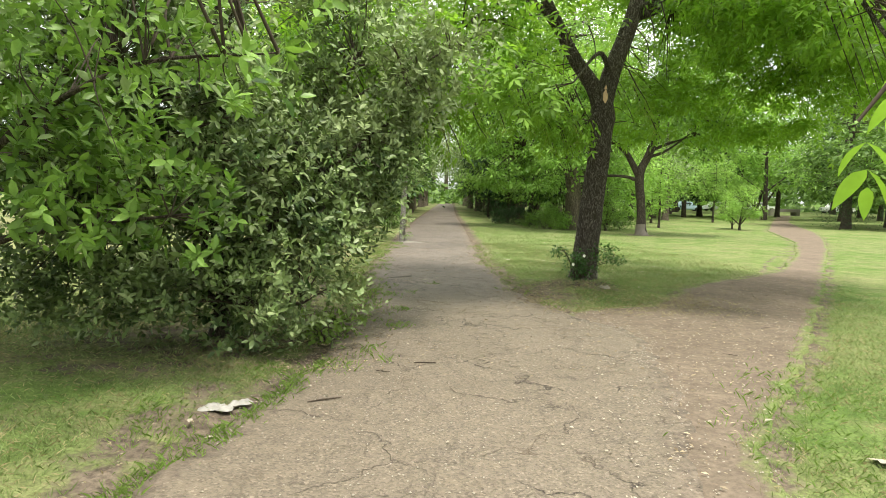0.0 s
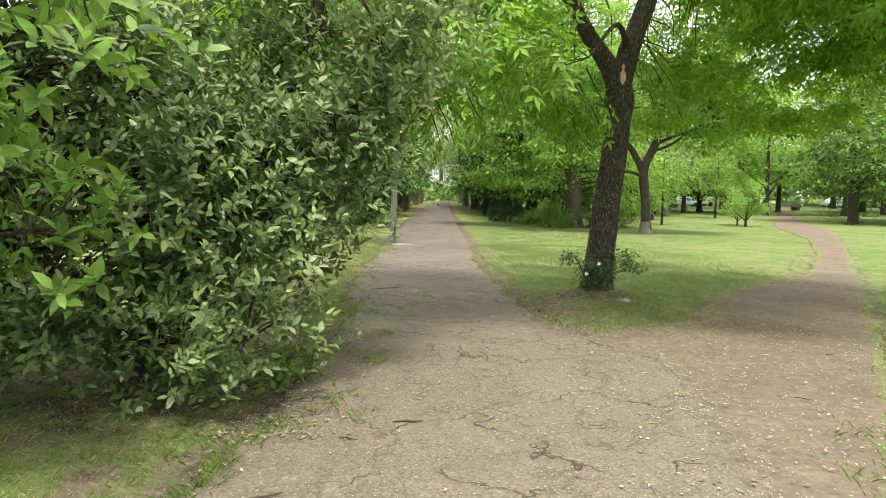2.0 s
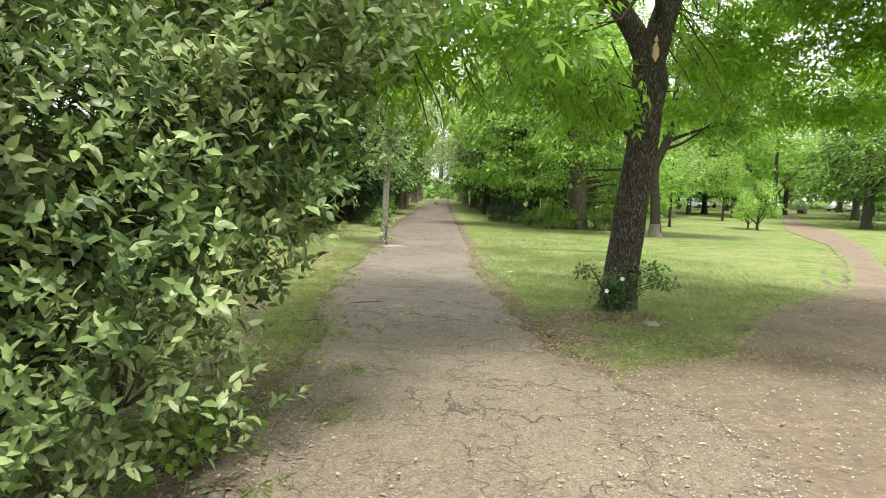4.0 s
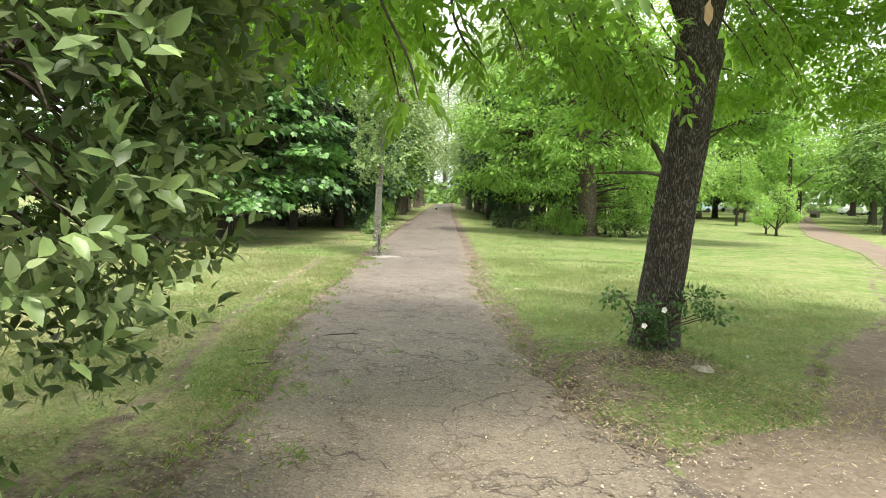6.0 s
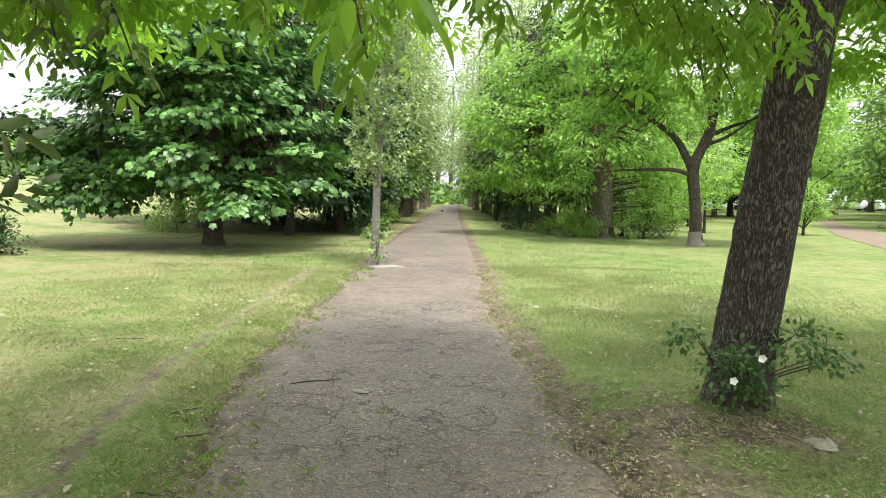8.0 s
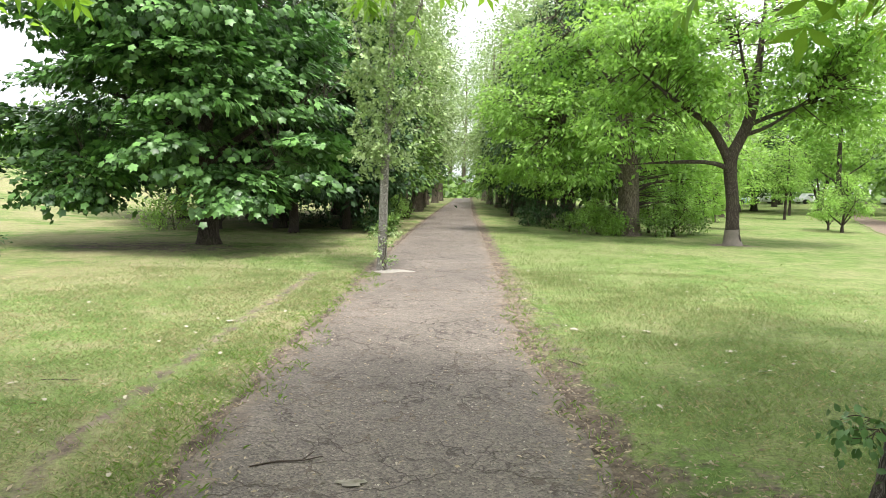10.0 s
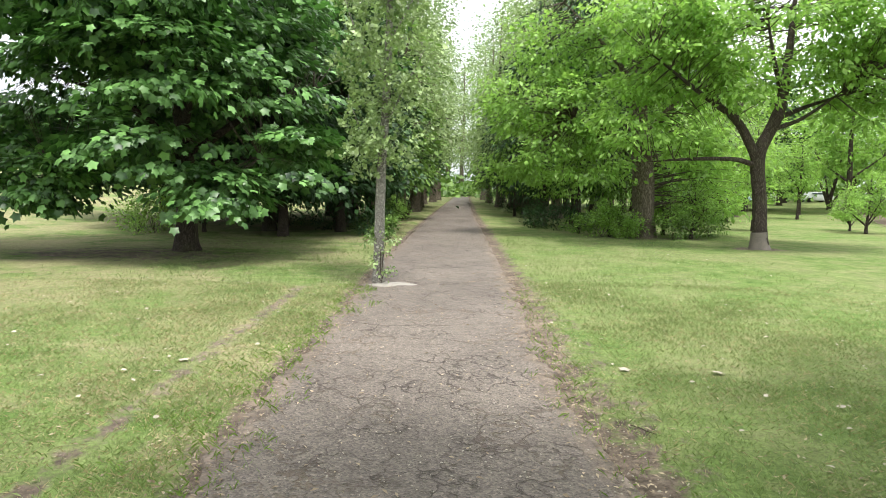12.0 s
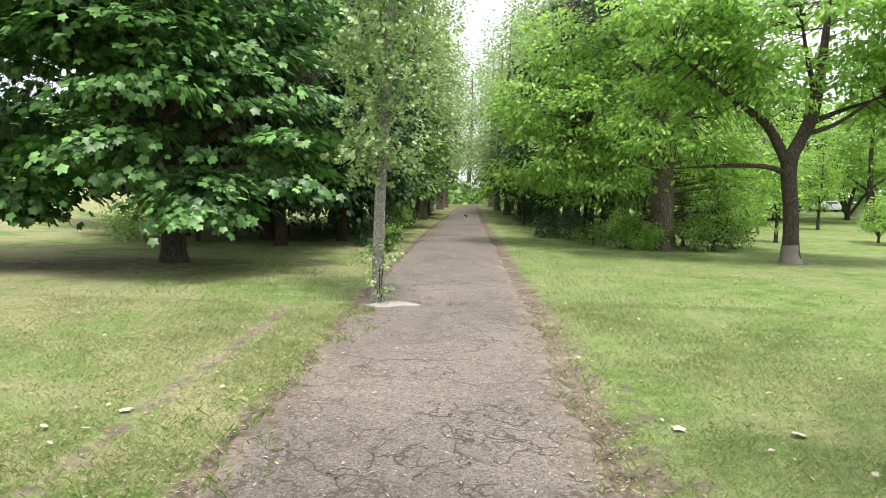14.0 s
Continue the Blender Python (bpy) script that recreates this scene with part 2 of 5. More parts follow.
M_LAWN, M_TRAIL, M_ASPHALT = ground_material(), trail_material(), asphalt_material()
M_BLADE = leaf_material("grass_blade", (0.225, 0.318, 0.096), (0.27, 0.35, 0.14), (0.311, 0.429, 0.118), 0.42, 0.6)
M_STRAW = leaf_material("straw_blade", (0.48, 0.42, 0.22), (0.459, 0.407, 0.222), (0.444, 0.370, 0.185), 0.4, 0.7)
M_WEED = leaf_material("weed_blade", (0.18, 0.30, 0.06), (0.21, 0.32, 0.07), (0.237, 0.385, 0.059), 0.45, 0.6)
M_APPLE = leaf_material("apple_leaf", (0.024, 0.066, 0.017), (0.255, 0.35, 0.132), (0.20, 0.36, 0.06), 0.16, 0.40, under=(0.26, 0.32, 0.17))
M_APPLEYOUNG = leaf_material("young_apple_leaf", (0.13, 0.20, 0.07), (0.33, 0.41, 0.19), (0.32, 0.46, 0.12), 0.26, 0.5)
M_BRIGHT = leaf_material("plum_leaf", (0.040, 0.12, 0.018), (0.28, 0.46, 0.10), (0.30, 0.56, 0.06), 0.34, 0.40, under=(0.25, 0.34, 0.14))
M_ASH = leaf_material("ash_leaf", (0.035, 0.12, 0.015), (0.26, 0.45, 0.07), (0.42, 0.74, 0.05), 0.54, 0.45)
M_KEYS = leaf_material("ash_keys", (0.26, 0.36, 0.06), (0.40, 0.50, 0.12), (0.55, 0.70, 0.10), 0.45, 0.5)
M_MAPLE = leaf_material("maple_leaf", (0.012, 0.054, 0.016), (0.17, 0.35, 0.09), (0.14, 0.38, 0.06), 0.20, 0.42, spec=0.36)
M_POPLAR = leaf_material("poplar_leaf", (0.11, 0.19, 0.06), (0.40, 0.52, 0.23), (0.36, 0.56, 0.15), 0.36, 0.40, under=(0.38, 0.46, 0.27))
M_LIME = leaf_material("oak_leaf", (0.060, 0.165, 0.026), (0.35, 0.56, 0.13), (0.42, 0.72, 0.11), 0.58, 0.42)
M_FAR = leaf_material("far_leaf", (0.022, 0.075, 0.016), (0.21, 0.35, 0.08), (0.24, 0.46, 0.06), 0.30, 0.5)
# leaf colour darkened to carry the gloom beneath the closed woods
M_FARSHADE = leaf_material("shade_painted_leaf", (0.010, 0.034, 0.010), (0.05, 0.115, 0.034), (0.08, 0.20, 0.035), 0.10, 0.6)
M_ROSE = leaf_material("rose_leaf", (0.04, 0.11, 0.035), (0.11, 0.21, 0.07), (0.15, 0.32, 0.05), 0.3, 0.35)
M_DEAD = leaf_material("dead_leaf", (0.17, 0.115, 0.07), (0.42, 0.35, 0.24), (0.34, 0.26, 0.15), 0.2, 0.7)
M_BARK = bark_material("ash_bark", (0.112, 0.095, 0.080), (0.35, 0.318, 0.28), 19.0, 0.26, 0.15, 1.0, (0.44, 0.40, 0.35), 0.66)
M_BARK2 = bark_material("rough_bark", (0.062, 0.050, 0.040), (0.135, 0.113, 0.092), 12.0, 0.3, 0.3, 0.6)
M_GREYBARK = bark_material("old_bark", (0.148, 0.122, 0.092), (0.266, 0.229, 0.185), 8.0, 0.25, 0.25, 0.6)
M_POPBARK = bark_material("poplar_bark", (0.20, 0.19, 0.165), (0.42, 0.40, 0.36), 16.0, 0.9, 0.1, 0.4, (0.56, 0.54, 0.49), 0.58)
M_TWIG = plain("twig_bark", (0.065, 0.050, 0.038), 0.85)
M_LIMEWASH = plain("limewash", (0.17, 0.15, 0.125), 0.9, 0.35, 30)
M_CONC = plain("concrete", (0.252, 0.237, 0.207), 0.9, 0.25, 40)
M_STONE = plain("pale_stone", (0.29, 0.265, 0.22), 0.9, 0.3, 18)
M_PETAL = plain("petal", (0.86, 0.84, 0.80), 0.7, 0.05, 60)
M_PLASTIC = plain("plastic_film", (0.30, 0.29, 0.27), 0.45, 0.15, 30, 0.3, 0.5)
M_DRYLEAF = plain("dry_leaf", (0.36, 0.325, 0.26), 0.8, 0.25, 40)
M_DARKFAR = plain("dark_glass", (0.08, 0.09, 0.11), 0.3, 0.1, 3)

# ---- building helpers ----
rng = np.random.default_rng(7)


def tri_mesh(name, V, F):
    """A mesh from arrays: vertices (n, 3) and faces (m, 3) or (m, 4)."""
    me = bpy.data.meshes.new(name)
    F = np.asarray(F, np.int32)
    V = np.asarray(V, np.float32)
    k = F.shape[1]
    me.vertices.add(len(V))
    me.vertices.foreach_set("co", V.ravel())
    me.loops.add(F.size)
    me.loops.foreach_set("vertex_index", F.ravel())
    me.polygons.add(len(F))
    me.polygons.foreach_set("loop_start", np.arange(0, F.size, k, dtype=np.int32))
    me.polygons.foreach_set("loop_total", np.full(len(F), k, np.int32))
    me.update(calc_edges=True)
    me.validate()
    return me


def arr_part(name, V, F, material, parent=None, label="", smooth=False, kind=""):
    me = tri_mesh(name, V, F)
    me.materials.append(material)
    if smooth:
        me.polygons.foreach_set("use_smooth", np.ones(len(me.polygons), bool))
    ob = new(name, me)
    if parent:
        ob.parent = parent
    return tagged(ob, label, kind=kind)


def part(name, bm, material, parent=None, label=""):
    me = bpy.data.meshes.new(name)
    bm.to_mesh(me)
    bm.free()
    me.materials.append(material)
    ob = new(name, me)
    if parent:
        ob.parent = parent
    return tagged(ob, label)


def empty(name, x, y, z=0.0):
    ob = new(name)
    ob.location = (x, y, z)
    return ob


def leaf_shape(width=0.5, n=3, fold=0.12, droop=0.15, point=1.0):
    """A folded leaf of length 1 along y, normal z: vertices and triangles."""
    V, F = [(0, 0, 0)], []
    for i in range(1, n + 1):
        s = i / (n + 1)
        w = width / 2 * math.sin(math.pi * s ** 0.8) ** (0.8 * point)
        V += [(-w, s, fold * w * 2 - droop * s * s), (0, s, -droop * s * s), (w, s, fold * w * 2 - droop * s * s)]
    V.append((0, 1, -droop))
    last = len(V) - 1
    F += [(0, 2, 1), (0, 3, 2)]
    for i in range(n - 1):
        a = 1 + 3 * i
        F += [(a, a + 1, a + 4), (a, a + 4, a + 3), (a + 1, a + 2, a + 5), (a + 1, a + 5, a + 4)]
    a = 1 + 3 * (n - 1)
    F += [(a, a + 1, last), (a + 1, a + 2, last)]
    return np.array(V, float), np.array(F)


def compound_shape(pairs=2, width=0.34):
    """A feathered leaf of length 1: paired leaflets and one at the tip."""
    v0, f0 = leaf_shape(width, 1, 0.1, 0.2)
    Vs, Fs, n = [], [], 0
    items = [(0.5, 0.0, 0.52)]
    for i in range(pairs):
        y = 0.18 + 0.34 * i
        items += [(y, -58.0, 0.46), (y, 58.0, 0.46)]
    for y, ang, s in items:
        a = radians(ang)
        R = np.array([[math.cos(a), math.sin(a), 0], [-math.sin(a), math.cos(a), 0], [0, 0, 1]])
        V = (v0 * s) @ R.T + (0, y, -0.12 * y * y)
        Vs.append(V)
        Fs.append(f0 + n)
        n += len(V)
    return np.vstack(Vs), np.vstack(Fs)


def lobed_shape():
    """A five-lobed maple leaf of length 1."""
    rim = []
    for ang, r in ((-125, .66), (-92, .54), (-58, .90), (-30, .60), (0, 1.0), (30, .60), (58, .90), (92, .54), (125, .66)):
        a = radians(ang)
        rim.append((math.sin(a) * r * 0.62, 0.32 + math.cos(a) * r * 0.66, -0.10 * r * r))
    V = [(0, 0.30, 0.04)] + rim + [(0, 0.10, 0)]
    n = len(V) - 1
    F = [(0, i + 1, i) for i in range(1, n)] + [(0, 1, n)]
    return np.array(V, float), np.array(F)


S_APPLE, S_OVAL = leaf_shape(0.44, 2), leaf_shape(0.62, 2)
S_FAR = (np.array([(0, 0, 0), (-0.27, 0.5, 0.05), (0.27, 0.5, 0.05), (0, 1, -0.08)]), np.array([(0, 2, 1), (1, 2, 3)]))
S_ROUND, S_SIMPLE, S_ASH, S_MAPLE = leaf_shape(0.85, 1, 0.1, 0.1), leaf_shape(0.55, 1), compound_shape(), lobed_shape()


def unit(a):
    return a / np.maximum(np.linalg.norm(a, axis=1, keepdims=True), 1e-6)


def scatter_leaves(P, D, N, size, shape):
    """Leaves at P (n, 3) along D with normals near N; size (n,). Returns vertices and triangles."""
    S, F = shape
    D = unit(D)
    X = unit(np.cross(D, N))
    Z = np.cross(X, D)
    V = P[:, None, :] + size[:, None, None] * (S[None, :, 0:1] * X[:, None, :] + S[None, :, 1:2] * D[:, None, :] + S[None, :, 2:3] * Z[:, None, :])
    k = len(S)
    T = F[None] + (np.arange(len(P)) * k)[:, None, None]
    return V.reshape(-1, 3), T.reshape(-1, 3)


def clumped(centres, outward, n, r, flat, size, shape, droop=0.3, tilt=0.5, gen=rng, face=0.4):
    """n leaves round each clump centre (m, 3), lying outward from it, in a cloud of radius r flattened by flat."""
    m = len(centres)
    off = gen.normal(0, 0.5, (m, n, 3)) * r * np.array((1, 1, flat))
    off[:, :, 2] -= 0.25 * (off[:, :, 0] ** 2 + off[:, :, 1] ** 2) / max(r, 1e-3)
    P = (centres[:, None, :] + off).reshape(-1, 3)
    D = unit(off.reshape(-1, 3)) + 0.7 * np.repeat(outward, n, 0) + gen.normal(0, 0.5, (m * n, 3))
    D[:, 2] -= droop
    N = np.array((0, 0, 1.0)) + gen.normal(0, tilt, (m * n, 3)) + face * np.repeat(outward, n, 0)
    return scatter_leaves(P, D, N, size * gen.uniform(0.6, 1.25, m * n), shape)


def shoots(C, O, per, n, length, size, shape, spread, rise=0.6, gen=rng):
    """per leafy shoots round each clump centre, with n leaves set spirally along each."""
    C, O = np.repeat(C, per, 0), np.repeat(O, per, 0)
    m = len(C)
    A = unit(O * 0.8 + np.array((0, 0, rise)) + gen.normal(0, 0.45, (m, 3)))
    C = C + gen.normal(0, 0.5, (m, 3)) * spread
    U = unit(np.cross(A, gen.normal(0, 1, (m, 3))))
    W = np.cross(A, U)
    ln = length * gen.uniform(0.6, 1.3, m)
    Ps, Ds, Ns, Ss = [], [], [], []
    ph = gen.uniform(0, 6.28, m)
    for k in range(n):
        f = (k + 0.5) / n
        a = ph + k * 2.4
        rad = np.cos(a)[:, None] * U + np.sin(a)[:, None] * W
        op = radians(78 - 50 * f) + gen.normal(0, 0.22, m)
        Ps.append(C + A * (ln * (f - 0.3))[:, None])
        Ds.append(rad * np.sin(op)[:, None] + A * np.cos(op)[:, None])
        Ns.append(A + gen.normal(0, 0.25, (m, 3)) + np.array((0, 0, 0.3)))
        Ss.append(size * gen.uniform(0.65, 1.2, m) * (1.05 - 0.35 * abs(f - 0.45)))
    return scatter_leaves(np.vstack(Ps), np.vstack(Ds), np.vstack(Ns), np.concatenate(Ss), shape)


def in_lobes(lobes, total, gen=rng, shell=0.55, layer=3.0):
    """Clump centres spread through ellipsoid lobes (x, y, z, rx, ry, rz), thick towards their skin, and the way outward at each."""
    vol = np.array([l[3] * l[4] * l[5] for l in lobes]) ** 0.75
    C, O = [], []
    for l, k in zip(lobes, np.maximum(1, np.round(total * vol / vol.sum()).astype(int))):
        d = unit(gen.normal(0, 1, (int(k * (1.5 if layer < 5 else 2.1)) + 1, 3)))
        rad = gen.uniform(shell ** 3, 1, (len(d), 1)) ** (1 / 3)
        o = gen.uniform(0, 50)
        lump = np.array([noise.noise(Vector(q) * 2.2 + Vector((o, 0, 0))) for q in d])[:, None]
        c = np.array(l[:3]) + d * rad * (0.92 + 0.42 * lump) * np.array(l[3:])
        big = max(l[3:])
        gap = np.array([noise.noise(Vector((q[0] * 1.6 / big + o, q[1] * 1.6 / big, q[2] * layer / big))) for q in c])
        best = np.argsort(-gap)[:k]
        C.append(c[best])
        O.append(d[best])
    return np.vstack(C), np.vstack(O)


def smooth_path(pts, per=6):
    """Catmull-Rom through points (x, y, z, r)."""
    p = np.array(pts, float)
    p = np.vstack([2 * p[0] - p[1], p, 2 * p[-1] - p[-2]])
    out = []
    for i in range(1, len(p) - 2):
        for s in np.arange(per) / per:
            a, b, c, d = p[i - 1:i + 3]
            out.append(0.5 * (2 * b + (c - a) * s + (2 * a - 5 * b + 4 * c - d) * s * s + (3 * b - a - 3 * c + d) * s ** 3))
    out.append(p[-2])
    return np.array(out)


def tube(pts, sides=8, per=6, rough=0.0, flare=0.0, gen=rng):
    """Vertices and quads of a tapering round branch through points (x, y, z, r)."""
    q = smooth_path(pts, per) if per > 1 else np.array(pts, float)
    c, r = q[:, :3], np.maximum(q[:, 3], 0.0015)
    tan = unit(np.gradient(c, axis=0))
    ref = np.array((0.0, 1.0, 0.0)) if abs(tan[0][2]) > 0.7 else np.array((0.0, 0.0, 1.0))
    X = unit(np.cross(tan, ref))
    Y = np.cross(tan, X)
    a = np.linspace(0, 2 * math.pi, sides, endpoint=False)
    ring = np.cos(a)[None, :, None] * X[:, None] + np.sin(a)[None, :, None] * Y[:, None]
    rr = r[:, None] * np.ones((1, sides))
    if rough:
        ph = gen.uniform(0, 6.28, 4)
        s = np.arange(len(c))[:, None] * 0.35
        rr = rr * (1 + rough * (np.sin(3 * a + ph[0] + 0.3 * s) + 0.7 * np.sin(5 * a + ph[1] - 0.5 * s) + 0.8 * np.sin(s * 1.7 + ph[2] + a) + gen.normal(0, 0.5, rr.shape)))
    if flare:
        h = np.linalg.norm(c - c[0], axis=1)[:, None]
        rr = rr * (1 + flare * np.exp(-h / 0.22) * (1 + 0.35 * np.sin(4 * a + 1.0)))
    V = (c[:, None] + ring * rr[:, :, None]).reshape(-1, 3)
    n = len(c)
    i, j = np.meshgrid(np.arange(n - 1), np.arange(sides), indexing="ij")
    k = (j + 1) % sides
    F = np.stack([i * sides + j, i * sides + k, (i + 1) * sides + k, (i + 1) * sides + j], -1).reshape(-1, 4)
    return V, F, c


def joined(pieces):
    Vs, Fs, n = [], [], 0
    for V, F in pieces:
        Vs.append(V)
        Fs.append(F + n)
        n += len(V)
    return np.vstack(Vs), np.vstack(Fs)


def twigs_to(centres, wood, r0=0.012, gen=rng, sag=0.15):
    """Thin twigs from the nearest wood to each clump centre."""
    wood = np.asarray(wood)
    out = []
    for c in centres:
        d = wood - c
        d2 = (d * d).sum(1) + 0.6 * np.maximum(0, wood[:, 2] - c[2] - 0.3) ** 2
        w = wood[d2.argmin()]
        gap = np.linalg.norm(c - w)
        mid = (w + c) / 2 + gen.normal(0, 0.06 * gap + 0.005, 3) + (0, 0, sag * gap * 0.5)
        out.append(tube([(*w, r0 * (0.6 + 0.5 * gap)), (*mid, r0 * 0.65), (*c, r0 * 0.3)], 4, 3)[:2])
    return joined(out)


def tree(name, label, at, trunk, limbs, lobes, clumps, per_clump, clump_r, leaf, size, shape, bark,
         category="tree", flat=0.5, droop=0.3, tilt=0.5, sides=14, shell=0.55, flare=0.35, twig=0.012, seed=1, rough=0.03, keep=None, group="", shoot=0.0, rise=0.6, young=None, young_at=(), layer=3.0, face=0.4):
    """A tree at (x, y): trunk and limbs as paths of (x, y, z, r) from its foot, a crown of leaf clumps in lobes, twigs between."""
    gen = np.random.default_rng(seed)
    root = tagged(empty(name, *at), label, category, group)
    V, F, c = tube(trunk, sides, 8, rough, flare, gen)
    arr_part("trunk", V, F, bark, root, smooth=True)
    wood = [c]
    for l in limbs:
        V, F, c = tube(l, max(6, sides // 2), 6, rough, 0, gen)
        arr_part("limb", V, F, bark, root, smooth=True)
        wood.append(c[len(c) // 4:])
    wood = np.vstack(wood)
    C, O = in_lobes(lobes, clumps, gen, shell, layer)
    if keep is not None:
        ok = keep(C)
        C, O = C[ok], O[ok]
    V, F = twigs_to(C, wood, twig, gen)
    arr_part("twigwork", V, F, M_TWIG if bark is not M_POPBARK else bark, root, kind="stuff")
    parts = [("crown", C, O, leaf)]
    if young:
        new_ = gen.uniform(0, 1, len(C)) < 0.13
        for q in young_at:
            new_ |= np.linalg.norm(C - np.array(q[:3]), axis=1) < q[3]
        parts = [("crown", C[~new_], O[~new_], leaf), ("young_leaves", C[new_], O[new_], young)]
    for word, c, o, m in parts:
        if shoot:
            V, F = shoots(c, o, max(1, per_clump // 9), 9, shoot, size, shape, clump_r, rise, gen)
        else:
            V, F = clumped(c, o, per_clump, clump_r, flat, size, shape, droop, tilt, gen, face)
        arr_part(word, V, F, m, root, kind="stuff")
    return root

# ---- the ground, the path, the trail ----
PATH_LEFT = ((-3, -1.7), (2.8, -1.62), (4.6, -1.42), (5.4, -1.32), (7, -1.35), (9, -1.4), (11, -1.85), (13.6, -2.08), (17.2, -2.28), (19.3, -2.45), (24, -2.72), (33, -3.2), (42, -3.55), (80, -4.9), (118, -6.3))
PATH_RIGHT = ((-3, 0.9), (2.4, 1.15), (3.2, 1.25), (4.0, 1.45), (4.8, 1.70), (5.6, 1.72), (6.6, 1.92), (7.3, 1.80), (7.9, 1.30), (8.9, 0.88), (10, 0.68), (12, 0.50), (14.3, 0.20), (16, 0.14), (19, 0.05), (21.3, -0.08), (28.4, -0.40), (46, -1.30), (80, -2.6), (118, -4.0))
TRAIL_LEFT = ((-1, 0.6), (7.2, 0.9), (8.0, 1.2), (8.5, 1.75), (8.9, 2.6), (10.2, 3.4), (11.6, 4.3), (13, 5.9), (14.5, 7.2), (19, 9.9), (26, 13.4), (36, 17.0), (52, 24.8), (74, 36.0))
TRAIL_RIGHT = ((-1, 1.5), (3.2, 1.68), (3.9, 1.85), (6.0, 3.25), (9.5, 5.3), (12, 6.8), (14.5, 8.2), (22.2, 12.6), (30, 16.8), (36, 19.6), (52, 26.3), (74, 37.6))


def edge_at(table, y):
    return np.interp(y, [p[0] for p in table], [p[1] for p in table])


def fuzz(x, y, s, seed):
    return np.array([noise.noise(Vector((a * s, b * s, seed))) for a, b in zip(np.ravel(x), np.ravel(y))]).reshape(np.shape(x))


def steps(stops):
    """Grid lines: (start, end, step) stretches, each step growing to the next."""
    out = []
    for a, b, st in stops:
        out += list(np.arange(a, b, st))
    return np.array(out + [stops[-1][1]])


def ground_height(x, y):
    """The lawn is level, with a low rise far to the side of the path."""
    k = np.clip((-x - 14) / 26, 0, 1)
    rise = 2.6 * k * k * (3 - 2 * k) * np.clip((y - 10) / 25, 0, 1)
    k2 = np.clip((x - 22) / 40, 0, 1)
    rise = rise + 0.2 * np.exp(-(((x - 1.85) / 0.75) ** 2 + ((y - 10.2) / 0.75) ** 2) ** 1.3)
    return rise + 0.6 * k2 * np.clip((y - 40) / 30, 0, 1)


# the widest patch, under the maple, is soil and also deepens the shade there
BARE = ((-2.05, 13.3, 0.26, 0.8, 0.78), (-2.2, 15.2, 0.24, 0.6, 0.72), (-1.65, 10.6, 0.25, 0.7, 0.7), (-8.6, 22.7, 3.8, 1.9, 0.56), (1.2, 9.7, 0.75, 1.4, 0.6), (-9.9, 22.3, 1.9, 0.8, 0.62), (1.75, 9.9, 0.8, 0.6, 0.62), (2.4, 9.3, 1.1, 0.45, 0.36), (-2.7, 5.9, 2.2, 1.0, 0.55),
        (7.4, 27.3, 0.9, 0.6, 0.8), (5.0, 30.4, 2.8, 0.8, 0.55), (-1.75, 7.3, 0.7, 1.5, 0.6), (1.3, 10.0, 0.55, 2.2, 0.5), (-4.2, 27, 2.0, 4.0, 0.4), (-0.6, 31, 1.0, 5, 0.45), (-3.3, 3.7, 1.5, 0.9, 0.40), (-2.9, 5.0, 1.6, 0.7, 0.5), (-1.95, 3.6, 0.45, 1.5, 0.62))


def bare_at(x, y):
    """Where the lawn gives way to soil: along the path's sides, below the trees, in a worn line beside the path."""
    l, r = edge_at(PATH_LEFT, y), edge_at(PATH_RIGHT, y)
    wide = np.where(y > 8, 0.28, 0.36)
    b = 0.78 * np.exp(-(np.maximum(0, l - x) / wide) ** 2) * (x < l + 0.3) + 0.8 * np.exp(-(np.maximum(0, x - r) / (wide * 1.9)) ** 2) * (x > r - 0.3)
    b = np.maximum(b, (x > l - 0.05) * (x < r + 0.05) * 1.0)
    worn = l - 0.62 - 0.02 * y
    b = np.maximum(b, 0.62 * np.exp(-((x - worn) / 0.18) ** 2) * (y > 6.5) * (y < 19))
    worn2 = r + 0.55
    b = np.maximum(b, 0.46 * np.exp(-((x - worn2) / 0.16) ** 2) * (y > 12) * (y < 19))
    tl, tr = edge_at(TRAIL_LEFT, y), edge_at(TRAIL_RIGHT, y)
    b = np.maximum(b, 0.62 * np.exp(-(np.maximum(0, np.maximum(tl - x, x - tr)) / 0.35) ** 2) * (y > 2) * (y < 70))
    side = tl + (0.2 - 0.75) * np.clip((y - 12) / 4, 0, 1)
    b = np.maximum(b, 0.6 * np.exp(-((x - side) / 0.12) ** 2) * (y > 13) * (y < 24))
    for cx, cy, rx, ry, k in BARE:
        b = np.maximum(b, k * np.exp(-(((x - cx) / rx) ** 2 + ((y - cy) / ry) ** 2) ** 1.5))
    return b


gx = steps([(-600, -200, 100), (-200, -60, 20), (-60, -20, 3), (-20, -9, 0.7), (-9, 9, 0.12), (9, 24, 0.6), (24, 60, 3), (60, 200, 20), (200, 600, 100)])
gy = steps([(-200, -40, 40), (-40, -4, 4), (-4, 1, 0.5), (1, 22, 0.12), (22, 40, 0.4), (40, 80, 2), (80, 200, 15), (200, 900, 100)])
X, Y = np.meshgrid(gx, gy)
near = (np.abs(X) < 25) & (Y > -5) & (Y < 60)
Z = ground_height(X, Y)
